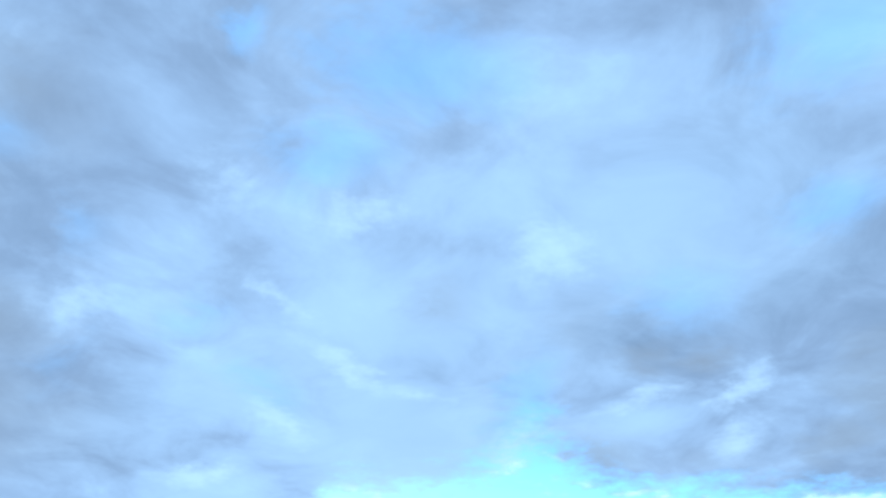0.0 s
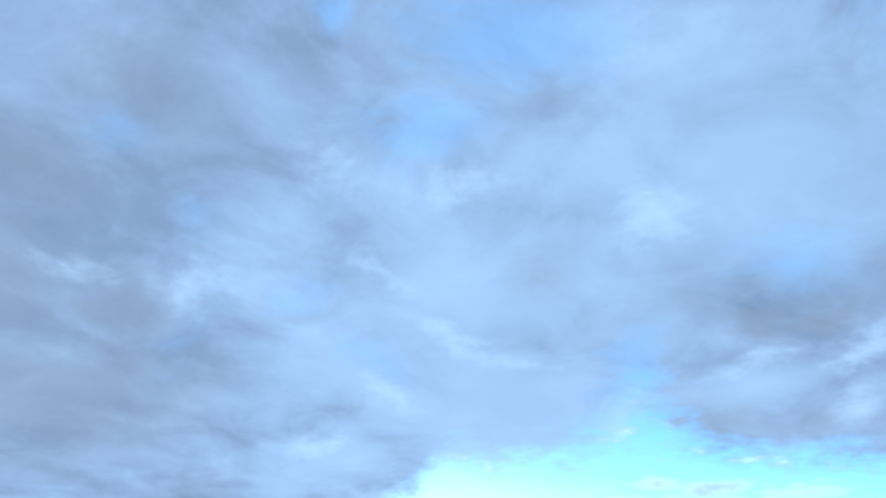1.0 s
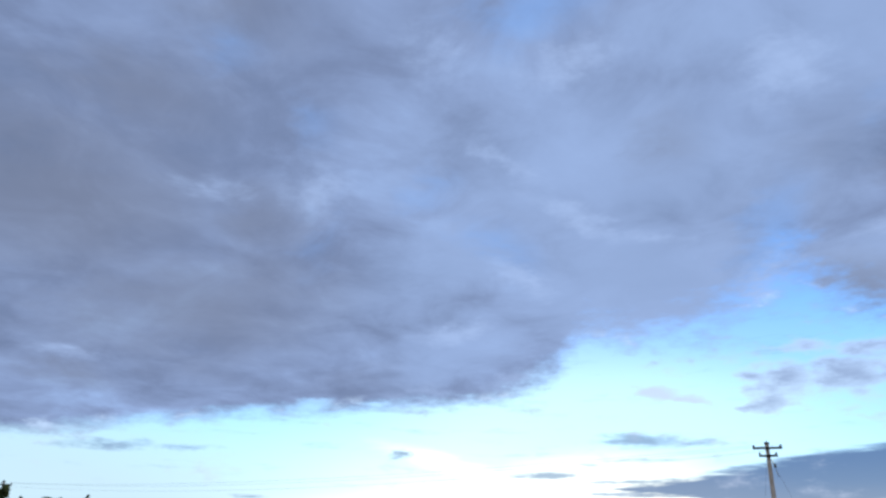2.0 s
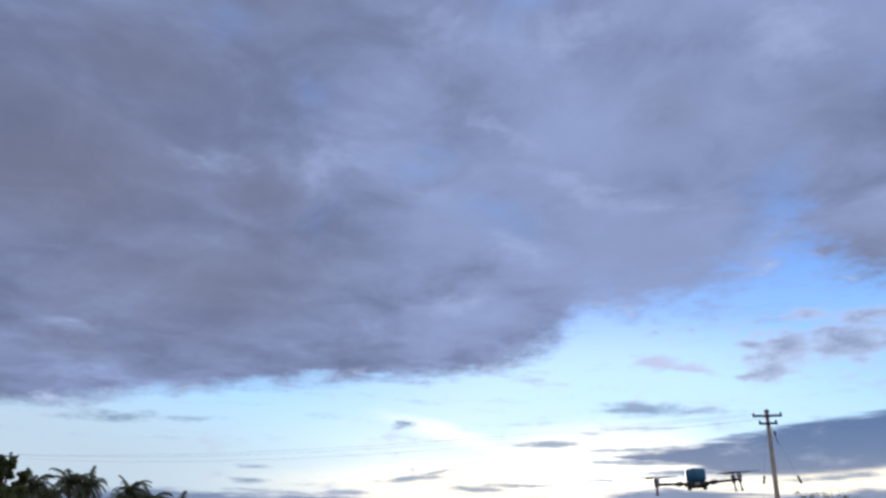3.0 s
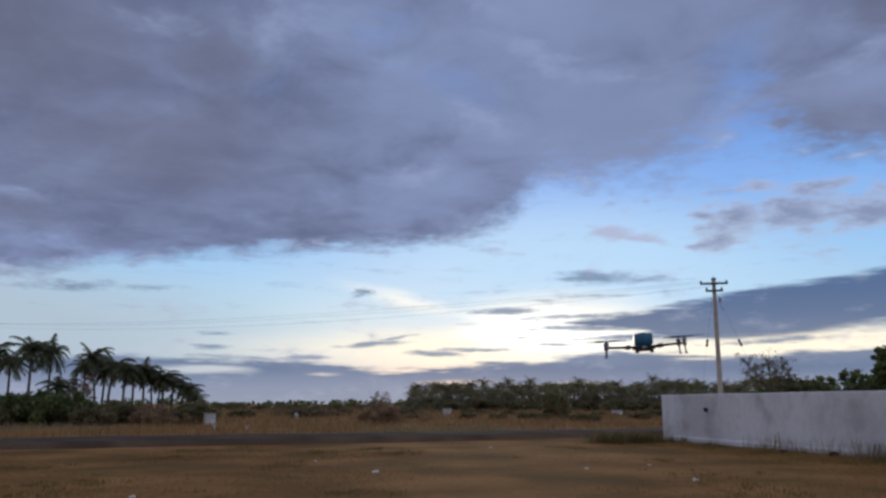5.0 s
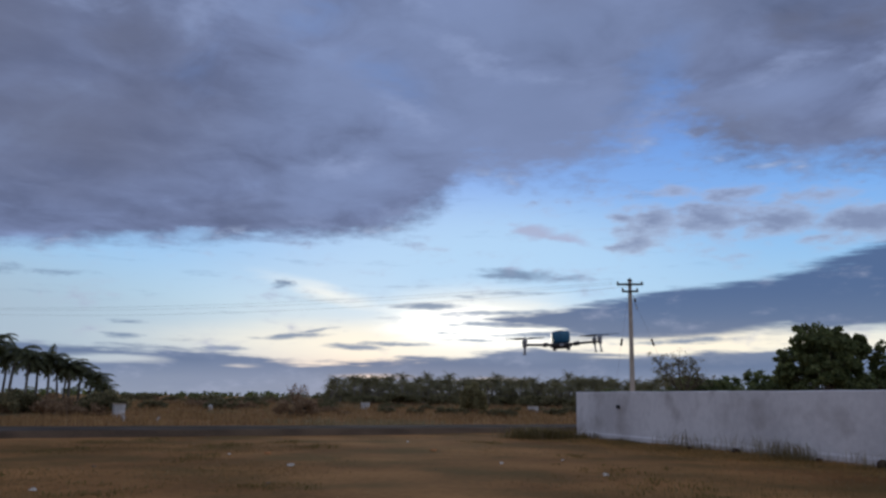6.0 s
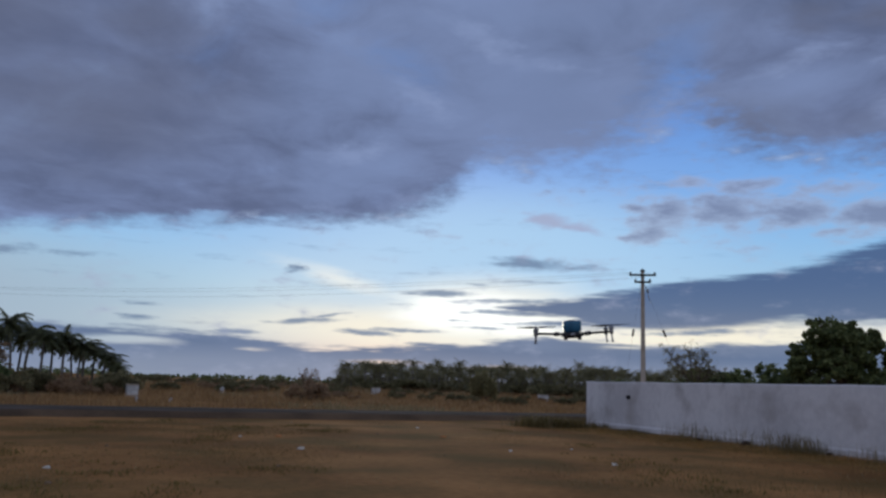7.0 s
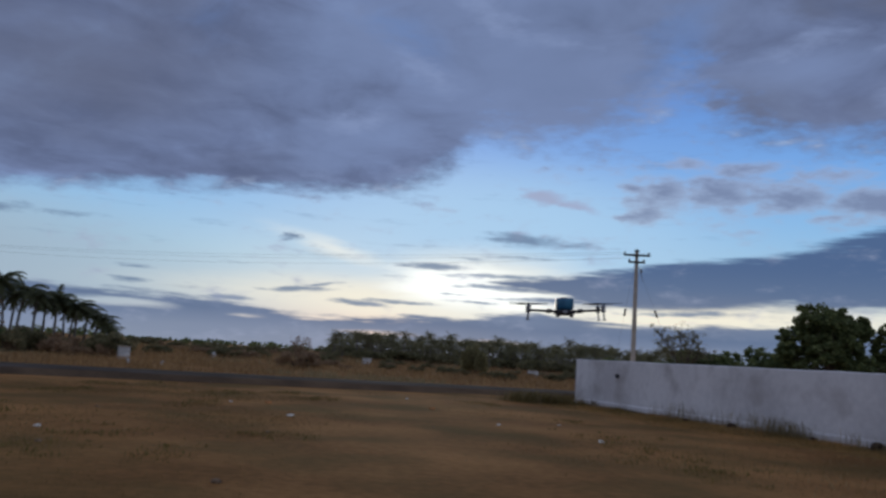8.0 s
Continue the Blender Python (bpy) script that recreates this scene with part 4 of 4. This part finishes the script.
def far_woods():
    """Trees along the horizon, too far to tell apart."""
    r = np.random.default_rng(8)
    pts = []
    for k in range(900):
        az = r.uniform(-70, 70)
        d = r.uniform(520, 760)
        h = r.uniform(2.0, 4.6) * (1.0 + 0.35 * math.sin(az * 0.55)) + 0.3
        c = spot(az, d, h * 0.55)
        pts.append(clump_points(r, c, h * 0.75, 26, 0.62))
    v, f = leaf_quads(np.concatenate(pts), 9, 1.3)
    tagged(new("far_woods", raw("far_woods", v, f, TREE_LEAF)), "low dark belt of trees along the horizon", "woods", kind="stuff")


far_woods()


# ---- grass and weeds ----
def tufts(name, label, places, mat, seed, blades=9, slim=0.028):
    """Blades in tufts: places are (x, y, height, spread)."""
    r = np.random.default_rng(seed)
    p = np.asarray(places)
    n = len(p)
    P = np.repeat(p, blades, 0)
    ang, lean = r.uniform(0, 2 * math.pi, n * blades), r.uniform(0.1, 0.8, n * blades)
    h = P[:, 2] * r.uniform(0.55, 1.15, n * blades)
    bx, by = P[:, 0] + r.normal(0, 1, n * blades) * P[:, 3], P[:, 1] + r.normal(0, 1, n * blades) * P[:, 3]
    w = np.clip(h * slim, 0.0025, 0.04)
    dx, dy = np.cos(ang), np.sin(ang)
    z0 = np.full(n * blades, -0.04)
    A = np.stack([bx - dy * w, by + dx * w, z0], 1)
    B = np.stack([bx + dy * w, by - dx * w, z0], 1)
    mx, my, mz = bx + dx * lean * h * 0.36, by + dy * lean * h * 0.36, h * 0.58
    C = np.stack([mx + dy * w * 0.8, my - dx * w * 0.8, mz], 1)
    D = np.stack([mx - dy * w * 0.8, my + dx * w * 0.8, mz], 1)
    T = np.stack([bx + dx * lean * h, by + dy * lean * h, h * (1 - 0.3 * lean)], 1)
    v = np.stack([A, B, C, D, T], 1).reshape(-1, 3)
    i0 = np.arange(n * blades) * 5
    faces = np.stack([i0, i0 + 1, i0 + 2, i0 + 3], 1).tolist() + np.stack([i0 + 3, i0 + 2, i0 + 4], 1).tolist()
    tagged(new(name, raw(name, v.tolist(), faces, mat)), label, "grass", kind="stuff")


r = np.random.default_rng(17)
foot, weeds = [], []
for k in range(5200):
    s, o = r.uniform(-0.6, 33), abs(r.normal(0.05, 1.25)) + 0.06
    q = WALL_C + WALL_D * s - WALL_N * o
    lush = 0.5 + 0.5 * noise.noise(Vector((s * 0.45, 0, 2)))
    hh = (0.05 + 0.3 * max(0.0, lush) * r.random()) * (0.6 + 0.4 * min(1, s / 14)) / (1 + 0.4 * o)
    (weeds if r.random() < 0.2 else foot).append((q.x, q.y, hh, 0.17))
for k in range(54):
    # taller wispy weeds against the white wall
    s, o = r.normal(*((13.6, 0.9), (15.5, 2.6), (11.0, 3.0))[k % 3]), abs(r.normal(0.1, 0.25)) + 0.06
    q = WALL_C + WALL_D * s - WALL_N * o
    weeds.append((q.x, q.y, r.uniform(0.25, 0.8), 0.2))
for k in range(90):
    q = spot(12.2, 36.2) + Vector((r.normal(0, 0.8), r.normal(0, 0.4), 0))
    weeds.append((q.x, q.y, r.uniform(0.2, 0.65), 0.14))
scrub = []
for k in range(1500):
    # low olive weeds over the strip in front of the wall
    s, o = r.uniform(-0.5, 24), abs(r.normal(0, 1.1)) + 0.1
    if noise.noise(Vector((s * 0.35, o * 0.4, 5))) < r.uniform(-0.3, 0.25):
        continue
    q = WALL_C + WALL_D * s - WALL_N * o
    scrub.append((q.x, q.y, r.uniform(0.05, 0.26) / (1 + 0.5 * o), 0.16))
for k in range(120):
    # dark clump at the corner of the wall
    q = spot(12.3, 36.0) + Vector((r.normal(0, 0.75), r.normal(0, 0.4), 0))
    scrub.append((q.x, q.y, r.uniform(0.15, 0.6), 0.12))
tufts("scrub_weeds", "low olive weeds in front of the white wall", scrub, CLUMP_WEED, 12, 18, 0.035)
tufts("dry_grass", "dry yellow grass along the foot of the wall", foot, WALL_GRASS, 1, 26, 0.03)
tufts("weeds", "grey-green weeds along the foot of the wall", weeds, GREEN_WEED, 2, 22, 0.012)
near, green = [], []
while len(near) < 2600:
    az, d = r.uniform(-46, 42), 7 + 36 * math.sqrt(r.random())
    q = spot(az, d)
    if off_road(q.x, q.y) > -5 or (q.x - WALL_C.x) * WALL_N.x + (q.y - WALL_C.y) * WALL_N.y > -0.1 and q.y < WALL_C.y:
        continue
    patch = noise.noise(Vector((q.x * 0.16, q.y * 0.16, 7))) + 0.55 * min(1, abs(az - 3) / 22) - 0.25
    if patch < r.uniform(-0.1, 0.35):
        continue
    (green if r.random() < 0.1 else near).append((q.x, q.y, r.uniform(0.03, 0.09), 0.4))
tufts("field_grass", "short dry grass in patches on the bare earth", near, FIELD_WEED, 3, 10, 0.06)
tufts("field_weeds", "small green weeds scattered on the bare earth", green, GREEN_WEED, 4, 12, 0.06)
sward = []
while len(sward) < 6500:
    az, d = r.uniform(-50, -4), 5.5 + 34 * math.sqrt(r.random())
    q = spot(az, d)
    patch = noise.noise(Vector((q.x * 0.21, q.y * 0.21, 17))) + 0.5 * min(1, (-4 - az) / 18) - 0.12
    if off_road(q.x, q.y) > -5 or patch < r.uniform(-0.05, 0.3):
        continue
    sward.append((q.x, q.y, r.uniform(0.02, 0.055), 0.34))
tufts("field_sward", "thin olive grass patches on the open earth", sward, FIELD_WEED, 7, 12, 0.07)
clumps = []
for az, el, size in ((-20.2, 3.6, 0.55), (-17.9, 3.1, 0.5), (-16.8, 6.3, 0.6), (-14.2, 2.9, 0.6), (-5.8, 3.1, 0.5), (-3.5, 3.4, 0.6), (-27.6, 3.9, 0.7), (-7, 6.2, 0.45), (-24, 5.0, 0.7),
                     (-12, 4.2, 0.5), (-9.5, 3.3, 0.7), (-22.5, 7.4, 0.5), (-30, 5.6, 0.8), (-13.5, 7.6, 0.4), (17.5, 4.6, 0.6), (20.5, 5.4, 0.6), (14.6, 3.8, 0.5), (23.5, 6.4, 0.5), (8.2, 3.0, 0.5)):
    # low leafy weed clumps
    c = spot(az, EYE / math.tan(radians(el)))
    for _ in range(int(55 * size)):
        clumps.append((c.x + r.normal(0, size * 0.8), c.y + r.normal(0, size * 1.3), r.uniform(0.02, 0.1), 0.12))
tufts("weed_clumps", "low dark green weed clumps on the open earth", clumps, CLUMP_WEED, 11, 18, 0.1)
far, far_green = [], []
while len(far) < 7500:
    az, d = r.uniform(-48, 24), 38 + 142 * r.random() ** 1.4
    q = spot(az, d)
    if abs(off_road(q.x, q.y)) < 5 or off_road(q.x, q.y) < 0 or az > 15 and d < 60:
        continue
    (far_green if noise.noise(Vector((q.x * 0.05, q.y * 0.05, 1))) > 0.28 else far).append((q.x, q.y, r.uniform(0.1, 0.42) * (0.5 + d / 75), 0.4))
tufts("far_grass", "tall dry grass over the field beyond the road", far, DRY_GRASS, 5, 11, 0.04)
tufts("far_weeds", "olive weeds in the field beyond the road", far_green, GREEN_WEED, 6, 12, 0.04)


# ---- loose things on the ground ----
def lump(seed, sx, sy, sz, rough=0.35, mat=STONE, cuts=2):
    bm = bmesh.new()
    bmesh.ops.create_icosphere(bm, subdivisions=cuts, radius=1)
    for v in bm.verts:
        k = 1 + rough * noise.noise(v.co * 1.7 + Vector((seed * 3.1, 0, 0))) + rough * 0.5 * noise.noise(v.co * 4 + Vector((0, seed, 0)))
        v.co = Vector((v.co.x * sx * k, v.co.y * sy * k, max(v.co.z, -0.55) * sz * k + sz * 0.5))
    return mesh_of(bm, "lump", mat)


bag = [lump(k, 0.17, 0.12, 0.09, 0.9, LITTER_WHITE, 3) for k in range(3)]
wrap = lump(7, 0.13, 0.09, 0.06, 0.9, LITTER_ORANGE, 3)
for k, (az, el) in enumerate([(-5.34, 4.68), (-21.24, 5.98), (16.33, 4.99), (2.62, 3.02), (9.2, 4.4), (-9.5, 3.9), (13.4, 4.1)]):
    d = EYE / math.tan(radians(el))
    q = spot(az, d)
    s = (0.5, 0.36, 0.42)[k] if k < 3 else 0.32
    tagged(part("plastic_bag", bag[k % 3]), "crumpled white plastic bag lying on the earth", "litter", "litter").matrix_world = Matrix.Translation((q.x, q.y, swell(q.x, q.y) - 0.01)) @ pose(0, 0, 0, 0, 0, 70 * k) @ Matrix.Diagonal((s, s, s, 1))
for az, el in ((-6.92, 3.85), (4.5, 3.6)):
    q = spot(az, EYE / math.tan(radians(el)))
    tagged(part("wrapper", wrap), "crumpled orange wrapper lying on the earth", "litter", "litter").matrix_world = Matrix.Translation((q.x, q.y, swell(q.x, q.y) - 0.01)) @ Matrix.Diagonal((0.7, 0.7, 0.7, 1))
stones = [lump(20 + k, 0.2, 0.15, 0.13) for k in range(4)]
for k in range(14):
    az, d = r.uniform(-38, 26), r.uniform(9, 36)
    q = spot(az, d)
    s = r.uniform(0.15, 0.38)
    tagged(part("stone", stones[k % 4]), "small dull brown stone on the earth", "stone", "field stones").matrix_world = Matrix.Translation((q.x, q.y, swell(q.x, q.y) - 0.01)) @ pose(0, 0, 0, 0, 0, r.uniform(0, 360)) @ Matrix.Diagonal((s, s, s, 1))
rubble = [lump(30 + k, 0.2, 0.15, 0.17, mat=RUBBLE) for k in range(4)]
for k, (s_, o, sc) in enumerate(((17.2, 0.35, 1.1), (17.8, 0.3, 0.9), (11.5, 0.4, 0.9), (20.5, 0.5, 1.0), (9.2, 0.5, 0.6), (14.9, 0.3, 0.6))):
    q = WALL_C + WALL_D * s_ - WALL_N * o
    tagged(part("stone", rubble[k % 4]), "dark rubble stone at the foot of the white wall", "stone", "wall stones").matrix_world = Matrix.Translation((q.x, q.y, -0.01)) @ Matrix.Diagonal((sc, sc, sc, 1))


def build_cistern(az, d, w, h, label):
    """A small whitewashed masonry block with a cover slab."""
    c = thing("cistern", label, "cistern", Matrix.Translation(spot(az, d)) @ pose(0, 0, 0, 0, 0, -az + 12), "white field blocks")
    part("body", box(bmesh.new(), w, w * 0.9, h + 0.1, Matrix.Translation((0, 0, h / 2 - 0.05)), 0.03), PAINT_WHITE, c)
    part("cover_slab", box(bmesh.new(), w * 1.08, w * 0.98, 0.09, Matrix.Translation((0, 0, h + 0.045)), 0.015), CONCRETE, c, "grey concrete cover slab")


build_cistern(-16.7, 66, 0.8, 0.85, "small whitewashed cistern block in the field")
build_cistern(-0.4, 118, 1.1, 0.9, "far whitewashed cistern block in the field")
build_cistern(11.4, 108, 1.2, 0.8, "far pale cistern block before the grove")
cairn = [lump(41, 0.42, 0.36, 0.8, 0.35, PAINT_WHITE, 3)]
for az, d, s in ((-10.94, 92, 0.55), (-16.4, 53, 0.3), (-14.2, 54, 0.25)):
    tagged(part("white_boulder", cairn[0]), "pointed white-painted boulder in the dry field", "boulder", "white boulders").matrix_world = Matrix.Translation(spot(az, d)) @ Matrix.Diagonal((s, s, s, 1))
